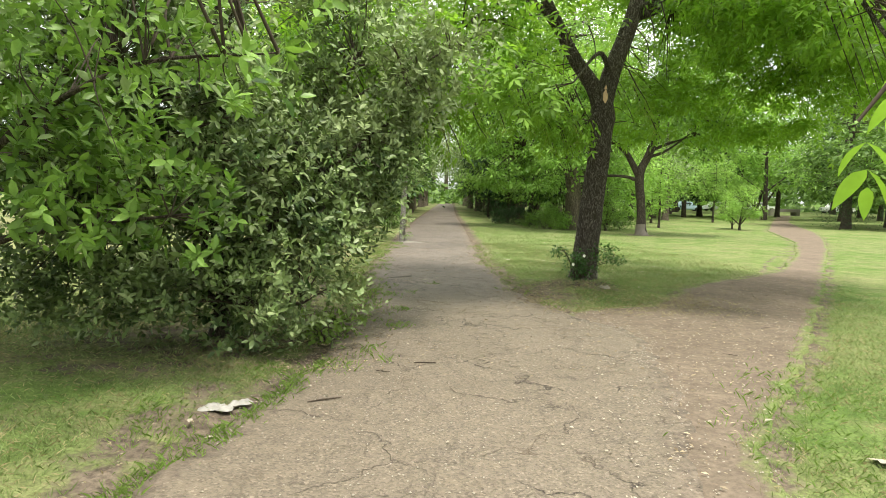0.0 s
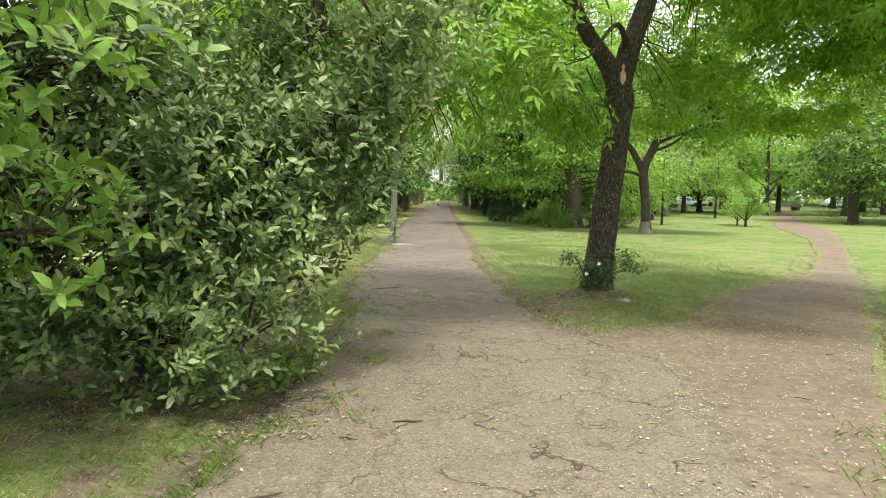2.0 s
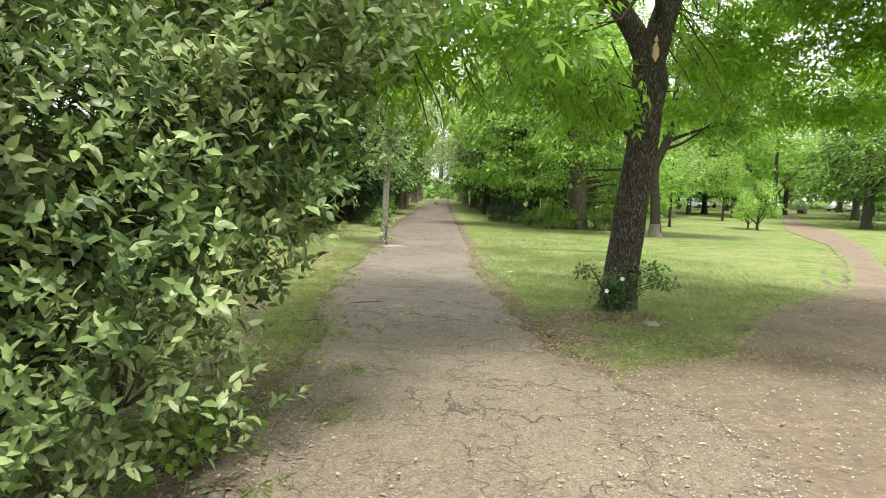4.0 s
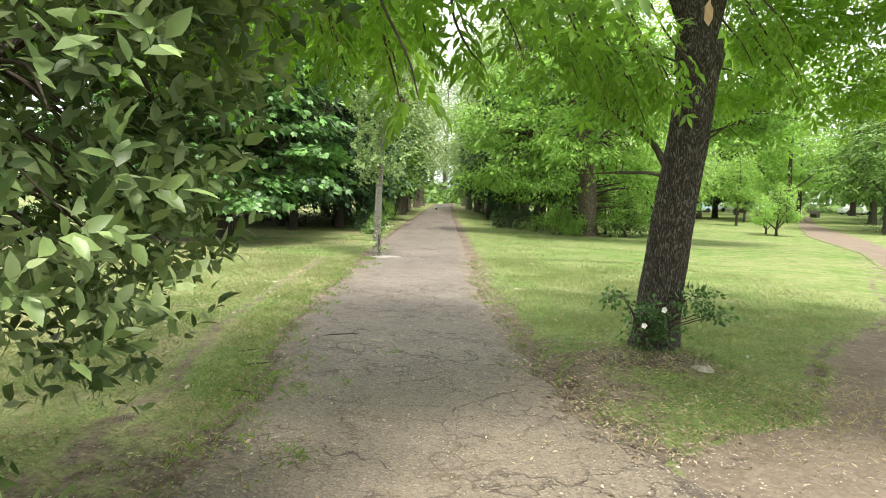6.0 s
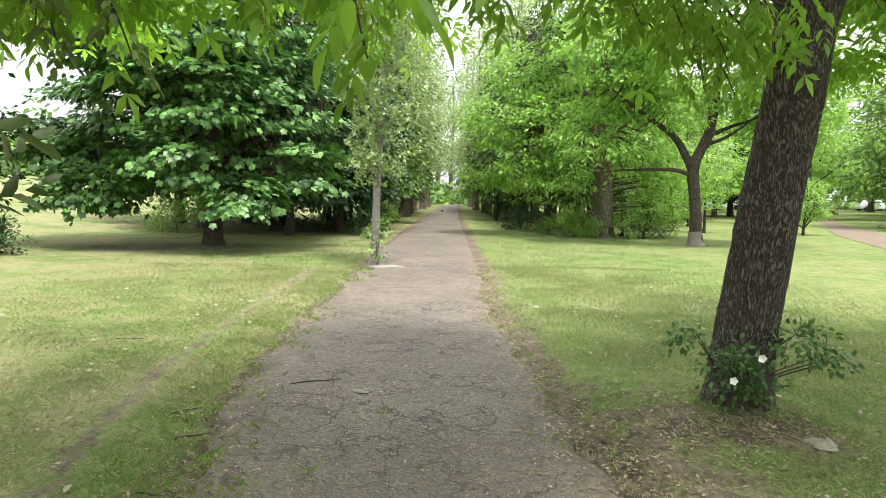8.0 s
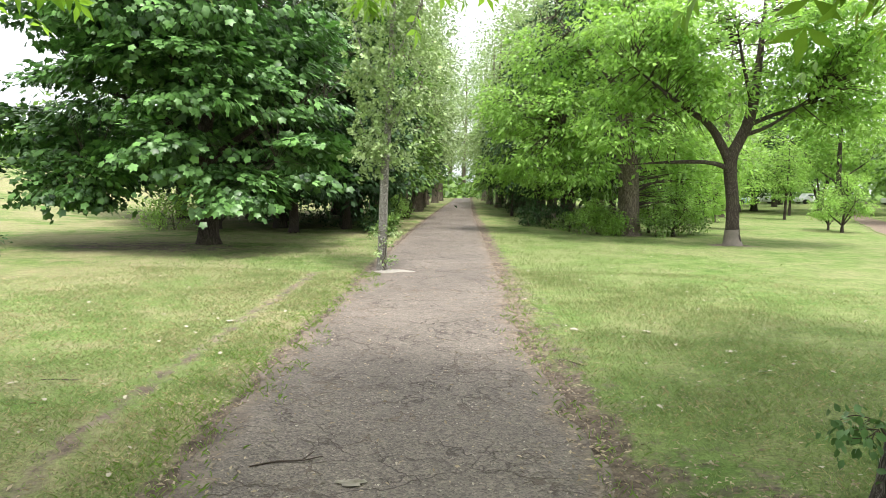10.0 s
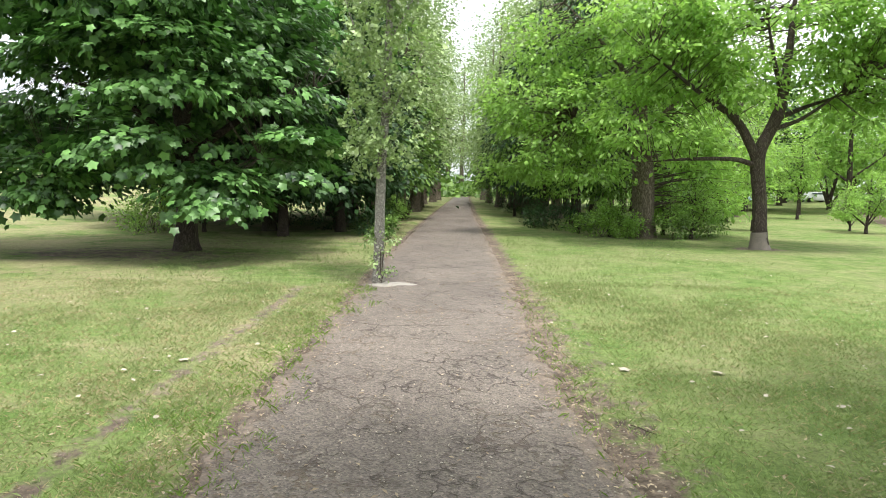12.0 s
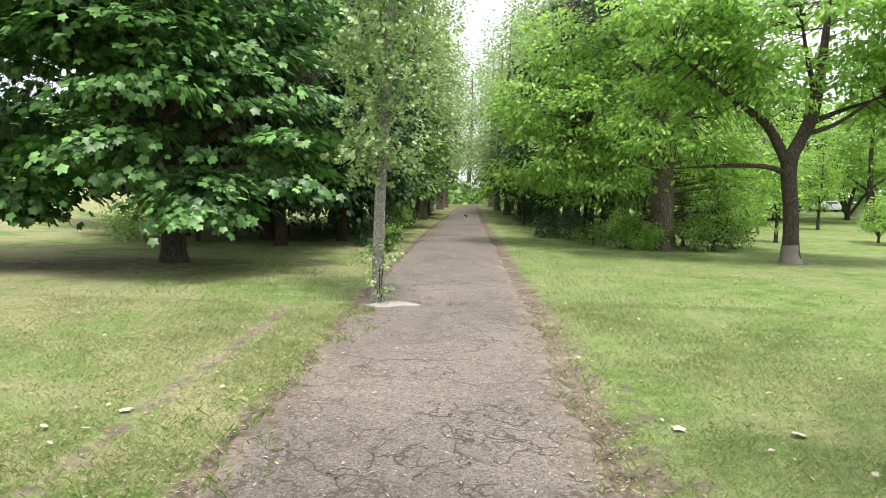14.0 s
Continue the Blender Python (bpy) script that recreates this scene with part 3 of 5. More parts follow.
on_path = (X > edge_at(PATH_LEFT, Y) - 0.3) & (X < edge_at(PATH_RIGHT, Y) + 0.3) | (X > edge_at(TRAIL_LEFT, Y) - 0.3) & (X < edge_at(TRAIL_RIGHT, Y) + 0.3) & (Y > 2)
Z[near] += 0.018 * fuzz(X[near], Y[near], 0.7, 3.0) * ~on_path[near]
Z[on_path] -= 0.03
ny, nx = X.shape
i, j = np.meshgrid(np.arange(ny - 1), np.arange(nx - 1), indexing="ij")
F = np.stack([i * nx + j, i * nx + j + 1, (i + 1) * nx + j + 1, (i + 1) * nx + j], -1).reshape(-1, 4)
ground = arr_part("ground", np.stack([X, Y, Z], -1).reshape(-1, 3), F, M_LAWN, None, "mown park lawn with dry patches and bare soil", True, "structure")
tagged(ground, category="lawn")
ground.data.attributes.new("bare", "FLOAT", "POINT").data.foreach_set("value", bare_at(X, Y).astype(np.float32).ravel())


def strip(name, left, right, ys, cols, z_of, material, label, category, seed, jag):
    """A ground strip between two edge tables, with ragged sides that dip into the lawn."""
    l = edge_at(left, ys) + jag * fuzz(ys, ys * 0, 2.1, seed) + jag * 0.5 * fuzz(ys, ys * 0, 8.0, seed + 1)
    r = edge_at(right, ys) + jag * fuzz(ys, ys * 0, 2.3, seed + 2) + jag * 0.5 * fuzz(ys, ys * 0, 8.5, seed + 3)
    s = np.concatenate([[0.0], np.linspace(0.0, 1.0, cols), [1.0]])
    A = l[:, None] + (r - l)[:, None] * s[None]
    A[:, 0] -= 0.03
    A[:, -1] += 0.03
    B = np.repeat(ys[:, None], len(s), 1)
    C = z_of(A, B)
    C[:, 0] = C[:, -1] = -0.06
    n, m = A.shape
    a, b = np.meshgrid(np.arange(n - 1), np.arange(m - 1), indexing="ij")
    Q = np.stack([a * m + b, a * m + b + 1, (a + 1) * m + b + 1, (a + 1) * m + b], -1).reshape(-1, 4)
    ob = arr_part(name, np.stack([A, B, C], -1).reshape(-1, 3), Q, material, None, label, True, "structure")
    tagged(ob, category=category)
    rim = np.minimum(A - l[:, None], r[:, None] - A)
    ob.data.attributes.new("rim", "FLOAT", "POINT").data.foreach_set("value", np.clip(rim / 0.4, -0.1, 1.0).astype(np.float32).ravel())
    return ob


ys = steps([(-3, 2, 0.25), (2, 22, 0.06), (22, 40, 0.3), (40, 118, 1.0)])
strip("path", PATH_LEFT, PATH_RIGHT, ys, 40, lambda a, b: 0.016 + 0.012 * fuzz(a, b, 0.9, 9.0) + 0.004 * fuzz(a, b, 4.0, 5.0), M_ASPHALT,
      "cracked grey-brown asphalt footpath dusted with soil", "path", 11.0, 0.13)
strip("dirt_trail", TRAIL_LEFT, TRAIL_RIGHT, steps([(-1, 2, 0.25), (2, 24, 0.08), (24, 74, 0.7)]), 30, lambda a, b: 0.004 + 0.008 * fuzz(a, b, 1.4, 21.0) + ground_height(a, b), M_TRAIL,
      "trodden reddish-brown soil trail branching off the path", "trail", 31.0, 0.16)

# ---- trees near the path ----
tree("apple_tree", "low bushy apple tree with grey-green leaves beside the path", (-2.6, 6.2),
     [(0, 0, -0.05, 0.10), (0.05, 0, 0.5, 0.085), (-0.05, 0.05, 1.3, 0.07), (0.0, 0.1, 2.4, 0.05), (0.1, 0.1, 3.4, 0.02)],
     [[(0, 0, 0.25, 0.06), (0.4, -0.2, 0.9, 0.045), (1.0, -0.1, 1.6, 0.03), (1.6, 0.2, 2.2, 0.012)],
      [(0, 0, 0.3, 0.055), (-0.5, -0.2, 0.8, 0.04), (-1.3, -0.3, 1.2, 0.02)],
      [(0, 0, 0.9, 0.05), (0.5, 0.3, 1.9, 0.035), (1.3, 0.5, 2.9, 0.014)],
      [(0, 0, 0.2, 0.05), (0.3, -0.4, 0.4, 0.03), (1.0, -0.5, 0.45, 0.012)],
      [(0, 0, 0.7, 0.05), (-0.2, -0.5, 1.6, 0.03), (-0.6, -0.8, 2.6, 0.012)],
      [(0.5, 0.3, 1.9, 0.03), (1.3, 0.3, 2.5, 0.02), (2.1, 0.2, 2.9, 0.012), (2.7, 0.2, 3.2, 0.005)]],
     [(-0.1, -0.05, 1.7, 1.7, 1.1, 1.4), (1.25, -0.05, 1.7, 0.65, 0.75, 0.75), (1.05, -0.5, 0.6, 0.45, 0.5, 0.4), (-1.0, -0.4, 0.75, 1.0, 0.8, 0.5),
      (1.55, 0.35, 2.5, 0.75, 0.7, 0.5), (0.1, 0.1, 3.2, 1.9, 1.3, 1.0), (0.9, -0.5, 1.25, 0.6, 0.6, 0.5), (-1.2, 0.3, 2.6, 1.6, 1.2, 1.4), (0.1, -0.6, 0.55, 0.9, 0.5, 0.35), (-0.2, -0.75, 0.42, 1.1, 0.45, 0.3), (0.6, -0.65, 0.36, 0.4, 0.35, 0.25), (-1.0, -0.6, 0.6, 0.8, 0.5, 0.35), (1.38, 0.5, 1.8, 0.42, 0.42, 0.62), (1.15, 0.65, 1.25, 0.36, 0.4, 0.4), (-0.6, -0.55, 1.5, 0.8, 0.4, 0.8), (-1.3, -0.5, 1.1, 0.8, 0.4, 0.6), (0.1, -0.9, 2.0, 0.9, 0.35, 0.8), (2.1, 0.2, 2.85, 0.5, 0.5, 0.35), (1.9, 0.3, 2.4, 0.45, 0.5, 0.4), (2.5, 0.2, 3.15, 0.4, 0.4, 0.22)],
     820, 72, 0.30, M_APPLE, 0.088, S_APPLE, M_BARK2, shoot=0.22, rise=0.7, young=M_APPLEYOUNG, young_at=((1.0, -0.4, 0.6, 0.42), (2.1, 0.2, 2.9, 0.8), (1.3, 0.0, 2.3, 0.5), (0.8, -0.6, 2.6, 0.5)), flat=0.9, droop=-0.45, tilt=0.6, shell=0.6, twig=0.009, seed=3, sides=10)
tree("plum_tree", "spreading fruit tree with bright green oval leaves on the lawn", (-4.6, 5.0),
     [(0, 0, -0.05, 0.09), (0.05, 0, 0.8, 0.075), (0.1, -0.05, 1.7, 0.06), (0.2, 0, 3.2, 0.02)],
     [[(0.05, 0, 0.9, 0.05), (1.0, -0.6, 1.7, 0.03), (2.2, -0.9, 2.3, 0.016), (3.3, -0.95, 2.42, 0.006)],
      [(0.05, 0, 0.7, 0.05), (1.0, -0.4, 1.1, 0.03), (2.6, -0.5, 1.35, 0.008)],
      [(0.1, 0, 1.2, 0.05), (0.6, -0.9, 2.1, 0.03), (1.1, -1.3, 2.9, 0.012)],
      [(0.1, 0, 1.0, 0.05), (-0.8, -0.4, 1.8, 0.03), (-1.6, -0.6, 2.4, 0.012)]],
     # the last two lobes hang above view, added to shade the lawn
     [(0.6, -0.5, 1.9, 1.6, 1.0, 0.9), (2.0, -0.7, 1.55, 0.9, 0.6, 0.5), (2.6, -0.9, 2.4, 0.9, 0.5, 0.3), (1.0, -0.6, 3.0, 2.0, 1.0, 0.8), (-0.6, 0.2, 2.4, 1.8, 1.4, 1.3), (2.4, -0.4, 1.2, 0.6, 0.4, 0.3), (-0.6, -0.2, 1.5, 1.2, 1.0, 0.8), (0.9, -2.0, 4.4, 2.4, 1.7, 0.6), (-1.6, -2.4, 4.2, 1.8, 1.6, 0.7)],
     560, 36, 0.34, M_BRIGHT, 0.12, S_APPLE, M_BARK2, shoot=0.16, rise=0.5, flat=0.45, droop=-0.1, tilt=0.4, shell=0.4, twig=0.008, seed=5, sides=10)

ash = tree("ash_tree", "leaning ash tree with fissured dark bark beside the path", (1.885, 10.33, 0.17),
     [(0, 0, -0.08, 0.215), (0.02, 0, 0.3, 0.20), (0.06, -0.07, 1.0, 0.19), (0.11, -0.19, 1.8, 0.178), (0.13, -0.31, 2.45, 0.172), (0.13, -0.33, 2.66, 0.196), (0.12, -0.31, 2.85, 0.176), (0.12, -0.36, 3.1, 0.165)],
     [[(0.12, -0.34, 2.72, 0.15), (-0.04, -0.42, 3.1, 0.125), (-0.42, -0.6, 3.55, 0.10), (-0.9, -0.9, 4.3, 0.075), (-1.6, -1.3, 5.3, 0.04)],
      [(0.12, -0.34, 2.85, 0.15), (0.26, -0.28, 3.4, 0.14), (0.62, 0.0, 4.4, 0.12), (0.95, 0.1, 5.8, 0.08), (1.1, 0.1, 7.2, 0.03)],
      [(-0.5, -0.65, 3.66, 0.05), (-1.2, -1.2, 4.2, 0.035), (-2.1, -1.9, 3.6, 0.02), (-2.4, -2.3, 2.9, 0.009)],
      [(0.62, 0.1, 4.4, 0.07), (1.5, -1.2, 4.6, 0.05), (2.3, -2.4, 4.2, 0.035), (2.7, -3.0, 3.3, 0.02), (2.95, -3.3, 2.6, 0.008)],
      [(0.6, 0.1, 4.3, 0.06), (2.0, 0.2, 4.7, 0.04), (3.8, 0.2, 4.1, 0.012)],
      [(-0.5, -0.65, 3.66, 0.045), (-0.9, -0.4, 4.2, 0.03), (-1.8, 0.3, 4.0, 0.018), (-2.6, 1.2, 3.3, 0.007)],
      [(0.24, -0.3, 3.35, 0.05), (-0.1, -1.0, 3.5, 0.03), (-0.6, -1.9, 2.9, 0.012)],
      [(-0.95, -0.95, 4.38, 0.05), (-2.2, -1.8, 4.7, 0.03), (-3.6, -2.2, 3.9, 0.012)]],
     [(0.6, -0.4, 5.4, 4.2, 3.2, 1.9), (-2.2, -2.2, 3.2, 1.5, 1.0, 0.8), (-3.6, -2.2, 3.6, 1.2, 1.0, 0.7), (-0.6, -1.4, 3.15, 0.9, 0.8, 0.55), (3.2, -0.2, 4.0, 1.6, 1.4, 0.8), (1.6, 1.0, 3.6, 1.2, 1.0, 0.5),
      (2.4, -2.2, 4.0, 1.4, 1.0, 0.7), (-0.75, -0.7, 2.65, 0.45, 0.4, 0.3), (-1.0, -2.0, 3.6, 0.9, 0.8, 0.5), (3.4, 1.8, 3.3, 1.6, 1.4, 0.7), (-2.6, 1.6, 3.1, 0.35, 0.35, 0.2), (5.0, 0.5, 4.2, 1.8, 2.0, 1.0), (4.2, -1.5, 4.0, 1.2, 1.0, 0.8), (-1.4, -1.8, 2.9, 1.0, 0.7, 0.4), (1.3, 0.8, 3.0, 0.9, 0.7, 0.5), (-3.7, -1.5, 2.85, 1.0, 0.8, 0.5), (-4.6, -1.8, 3.0, 1.0, 0.9, 0.7), (-4.1, 0.0, 3.0, 1.5, 0.8, 0.35), (-3.0, 0.25, 3.1, 1.0, 0.7, 0.3), (-5.3, 0.6, 3.2, 1.3, 0.8, 0.4), (2.6, -0.6, 4.5, 1.2, 1.0, 0.6), (3.6, 0.6, 4.9, 1.4, 1.2, 0.8), (1.9, -0.9, 4.3, 0.9, 0.8, 0.5), (2.4, 2.7, 4.7, 1.6, 1.2, 0.9), (-0.9, -0.1, 3.3, 0.4, 0.5, 0.35)],
     660, 32, 0.52, M_ASH, 0.27, S_ASH, M_BARK, layer=7.0, face=0.6, flat=0.3, droop=0.45, tilt=0.45, shell=0.35, twig=0.010, seed=8, sides=40, flare=0.25, rough=0.025,
     keep=lambda C: (C[:, 2] > 2.3) & ~((np.abs(C[:, 0] - 0.12 - 0.2 * C[:, 1]) < 0.7) & (C[:, 1] < 0.3) & (C[:, 2] < 4.6)))

tree("poplar_tree", "slender young poplar with pale bark at the path's rim", (-2.2, 19.3),
     [(0, 0, -0.05, 0.10), (0.0, 0, 0.5, 0.088), (0.03, 0, 1.8, 0.08), (0.10, 0, 3.0, 0.068), (0.16, 0, 4.6, 0.055), (0.2, 0, 6.5, 0.035), (0.25, 0, 8.6, 0.012)],
     [[(0.04, 0, 2.0, 0.02), (-0.3, 0.1, 2.5, 0.014), (-0.55, 0.1, 3.1, 0.005)], [(0.08, 0, 2.6, 0.02), (0.4, -0.1, 3.2, 0.014), (0.75, 0, 3.9, 0.005)],
      [(0.12, 0, 3.4, 0.02), (-0.3, -0.2, 4.0, 0.014), (-0.6, -0.2, 4.8, 0.005)], [(0.14, 0, 4.0, 0.02), (0.5, 0.2, 4.7, 0.014), (0.8, 0.2, 5.5, 0.005)]],
     [(0.0, 0, 2.6, 0.65, 0.6, 0.7), (0.15, 0, 3.8, 0.85, 0.8, 1.0), (0.2, 0, 5.4, 1.0, 1.0, 1.3), (0.25, 0, 7.4, 0.8, 0.8, 1.5), (-0.3, 0, 2.3, 0.4, 0.4, 0.4), (0.1, -0.4, 2.9, 0.5, 0.3, 0.8), (0.15, -0.45, 4.3, 0.6, 0.35, 1.0), (0.0, -0.3, 2.2, 0.4, 0.3, 0.35)],
     230, 45, 0.34, M_POPLAR, 0.085, S_ROUND, M_POPBARK, shoot=0.22, rise=0.6, flat=0.9, droop=0.5, tilt=1.0, shell=0.2, twig=0.006, seed=11, sides=20, flare=0.25, rough=0.02)

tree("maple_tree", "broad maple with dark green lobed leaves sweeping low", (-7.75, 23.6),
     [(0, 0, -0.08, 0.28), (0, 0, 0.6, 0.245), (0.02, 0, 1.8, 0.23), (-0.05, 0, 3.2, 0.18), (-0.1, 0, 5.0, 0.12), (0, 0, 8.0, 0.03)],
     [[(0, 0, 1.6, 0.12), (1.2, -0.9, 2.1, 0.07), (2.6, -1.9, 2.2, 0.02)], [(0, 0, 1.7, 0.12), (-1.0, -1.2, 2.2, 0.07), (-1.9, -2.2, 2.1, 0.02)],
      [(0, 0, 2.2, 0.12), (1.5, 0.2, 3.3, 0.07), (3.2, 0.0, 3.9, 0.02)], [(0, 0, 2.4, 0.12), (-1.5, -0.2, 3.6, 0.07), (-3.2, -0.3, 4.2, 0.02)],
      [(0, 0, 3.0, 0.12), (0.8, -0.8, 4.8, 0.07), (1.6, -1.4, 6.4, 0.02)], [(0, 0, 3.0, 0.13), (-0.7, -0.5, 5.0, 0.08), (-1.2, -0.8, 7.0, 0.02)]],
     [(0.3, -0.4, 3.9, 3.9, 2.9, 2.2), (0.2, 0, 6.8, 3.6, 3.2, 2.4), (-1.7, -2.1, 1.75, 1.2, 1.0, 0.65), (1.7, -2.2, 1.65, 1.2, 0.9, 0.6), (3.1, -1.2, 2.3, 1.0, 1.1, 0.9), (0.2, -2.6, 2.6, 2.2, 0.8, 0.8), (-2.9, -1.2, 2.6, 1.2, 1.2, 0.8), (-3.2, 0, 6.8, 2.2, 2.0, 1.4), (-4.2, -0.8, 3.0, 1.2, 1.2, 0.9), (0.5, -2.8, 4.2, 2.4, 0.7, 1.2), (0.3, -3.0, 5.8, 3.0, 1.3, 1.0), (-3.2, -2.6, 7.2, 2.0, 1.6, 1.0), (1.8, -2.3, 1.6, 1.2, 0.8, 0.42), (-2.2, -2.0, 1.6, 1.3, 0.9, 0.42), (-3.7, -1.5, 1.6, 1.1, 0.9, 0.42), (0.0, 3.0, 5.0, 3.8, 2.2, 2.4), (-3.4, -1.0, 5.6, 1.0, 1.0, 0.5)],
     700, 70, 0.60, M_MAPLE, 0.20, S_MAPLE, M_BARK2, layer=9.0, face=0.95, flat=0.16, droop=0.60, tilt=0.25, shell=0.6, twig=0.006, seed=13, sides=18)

tree("oak_tree", "young oak with limewashed foot and light green leaves", (7.45, 27.3),
     [(0, 0, -0.08, 0.23), (-0.02, 0, 0.5, 0.20), (-0.1, 0, 1.6, 0.185), (-0.2, 0, 2.6, 0.19), (0.0, 0, 3.2, 0.165), (0.3, 0, 4.0, 0.16), (0.45, 0, 5.6, 0.10), (0.55, 0, 8.0, 0.03)],
     [[(-0.2, 0, 2.45, 0.13), (-0.55, -0.1, 3.1, 0.13), (-1.0, -0.2, 3.7, 0.11), (-1.9, -0.3, 4.3, 0.07), (-3.4, -0.4, 5.4, 0.02)],
      [(-0.15, 0, 2.35, 0.09), (-0.9, -0.2, 2.55, 0.065), (-2.0, -0.3, 2.55, 0.05), (-3.3, -0.4, 2.45, 0.015)],
      [(0.2, 0, 3.7, 0.09), (0.9, 0, 4.0, 0.06), (2.0, 0, 4.4, 0.02)], [(0.1, 0, 3.4, 0.08), (0.8, -0.3, 3.7, 0.05), (1.9, -0.6, 4.6, 0.02)],
      [(0.35, 0, 4.3, 0.08), (-0.1, -0.3, 5.4, 0.05), (-0.5, -0.5, 6.8, 0.02)]],
     [(0.1, 0, 6.2, 3.4, 2.8, 1.9), (-2.7, -0.4, 5.0, 1.7, 1.3, 1.0), (-3.1, -0.4, 3.2, 1.3, 1.1, 0.7), (2.2, 0, 5.0, 1.6, 1.6, 1.1), (-1.0, -0.8, 4.6, 1.2, 0.9, 0.8), (2.4, -0.6, 3.9, 1.4, 1.0, 0.5), (-4.0, -0.2, 4.0, 1.0, 1.0, 1.0), (-3.4, -0.5, 6.6, 1.8, 1.5, 1.3), (2.0, -1.4, 6.2, 2.0, 1.4, 1.2), (3.6, 0.0, 6.0, 1.8, 1.5, 1.3), (3.4, -0.4, 4.4, 1.2, 1.0, 0.5)],
     430, 44, 0.52, M_LIME, 0.20, S_SIMPLE, M_BARK2, layer=7.0, face=0.7, flat=0.25, droop=0.3, tilt=0.5, shell=0.45, twig=0.013, seed=17, sides=18)
V, F, c = tube([(7.45, 27.3, -0.02, 0.25), (7.43, 27.3, 0.25, 0.222), (7.41, 27.3, 0.5, 0.212)], 18, 6, 0.02, 0.28)
oak = bpy.data.objects["oak_tree"]
wash = arr_part("limewash", V - np.array((7.45, 27.3, 0)), F, M_LIMEWASH, oak, "flaking white limewash", True)

tree("lime_tree", "tall old tree with thick pale scarred trunk amid undergrowth", (5.05, 31.0),
     [(0, 0, -0.1, 0.42), (0, 0, 0.6, 0.38), (-0.08, 0, 2.2, 0.36), (-0.35, 0, 4.4, 0.30), (-0.4, 0, 7, 0.2), (-0.4, 0, 11, 0.05)],
     [[(-0.1, 0, 2.6, 0.10), (-1.2, -0.4, 3.5, 0.06), (-2.6, -0.8, 4.0, 0.02)], [(-0.2, 0, 3.4, 0.10), (0.8, -0.3, 4.6, 0.06), (1.9, -0.6, 5.2, 0.02)], [(-0.3, 0, 5, 0.12), (-1.8, 0, 6.8, 0.06), (-3, 0, 8, 0.02)]],
     [(-0.3, 0, 8.5, 3.2, 3.0, 3.4), (-2.4, -0.6, 4.6, 1.7, 1.5, 1.3), (1.3, 0.2, 5.6, 1.8, 1.5, 1.3), (-1.5, -0.8, 3.1, 1.4, 1.0, 0.7), (1.6, 0.0, 3.0, 1.1, 1.0, 0.8), (-3.2, 0.3, 6.5, 1.8, 1.5, 1.6), (-3.4, -0.6, 3.3, 1.9, 1.3, 0.9), (-4.3, 0.2, 4.9, 1.9, 1.6, 1.3), (2.8, 0.5, 3.1, 1.7, 1.3, 1.0), (-2.2, -1.2, 2.3, 1.5, 1.0, 0.5), (3.0, 0.8, 1.5, 1.2, 1.0, 0.8), (-4.6, 0.5, 2.6, 1.4, 1.2, 0.8)],
     560, 44, 0.62, M_LIME, 0.20, S_SIMPLE, M_GREYBARK, layer=8.0, face=0.7, flat=0.25, droop=0.35, tilt=0.6, shell=0.4, twig=0.014, seed=19, sides=24, flare=0.4)

# ---- woods farther off: a few kinds, each built once and then repeated ----
far_round = tree("park_tree", "full park tree with rounded green crown", (-6.2, 33.0),
     [(0, 0, -0.1, 0.25), (0, 0, 1.5, 0.2), (0.1, 0, 4, 0.14), (0, 0, 8, 0.04)], [[(0, 0, 1.8, 0.1), (1.4, 0.3, 3, 0.03)], [(0, 0, 2, 0.1), (-1.4, -0.3, 3.4, 0.03)]],
     [(0, 0, 5.8, 3.4, 3.2, 3.2), (1.8, 0.4, 3.2, 2.0, 1.8, 1.5), (-1.8, -0.4, 3.2, 2.0, 1.8, 1.5), (0.3, -1.8, 3.0, 2.0, 1.6, 1.4), (0, 0, 9.0, 2.2, 2.2, 2.0)],
     140, 32, 0.9, M_FAR, 0.32, S_FAR, M_BARK2, flat=0.32, shell=0.6, seed=23, sides=10, group="trees along the path")
# shade under the canopy is put into this tree's leaf colour
far_dark = tree("shade_tree", "dense tree with shade-darkened leaves almost to the ground", (-8.2, 30.5),
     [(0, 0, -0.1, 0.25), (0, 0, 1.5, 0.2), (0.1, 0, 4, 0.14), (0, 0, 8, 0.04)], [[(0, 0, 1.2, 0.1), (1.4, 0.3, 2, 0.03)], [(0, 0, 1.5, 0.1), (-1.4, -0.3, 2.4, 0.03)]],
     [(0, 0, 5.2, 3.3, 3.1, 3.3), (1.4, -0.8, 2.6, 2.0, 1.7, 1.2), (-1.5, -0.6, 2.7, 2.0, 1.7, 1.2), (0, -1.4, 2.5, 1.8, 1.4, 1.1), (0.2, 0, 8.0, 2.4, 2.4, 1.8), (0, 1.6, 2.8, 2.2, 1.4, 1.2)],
     260, 32, 0.9, M_FARSHADE, 0.32, S_FAR, M_BARK2, flat=0.32, shell=0.6, seed=29, sides=10, group="trees along the path")
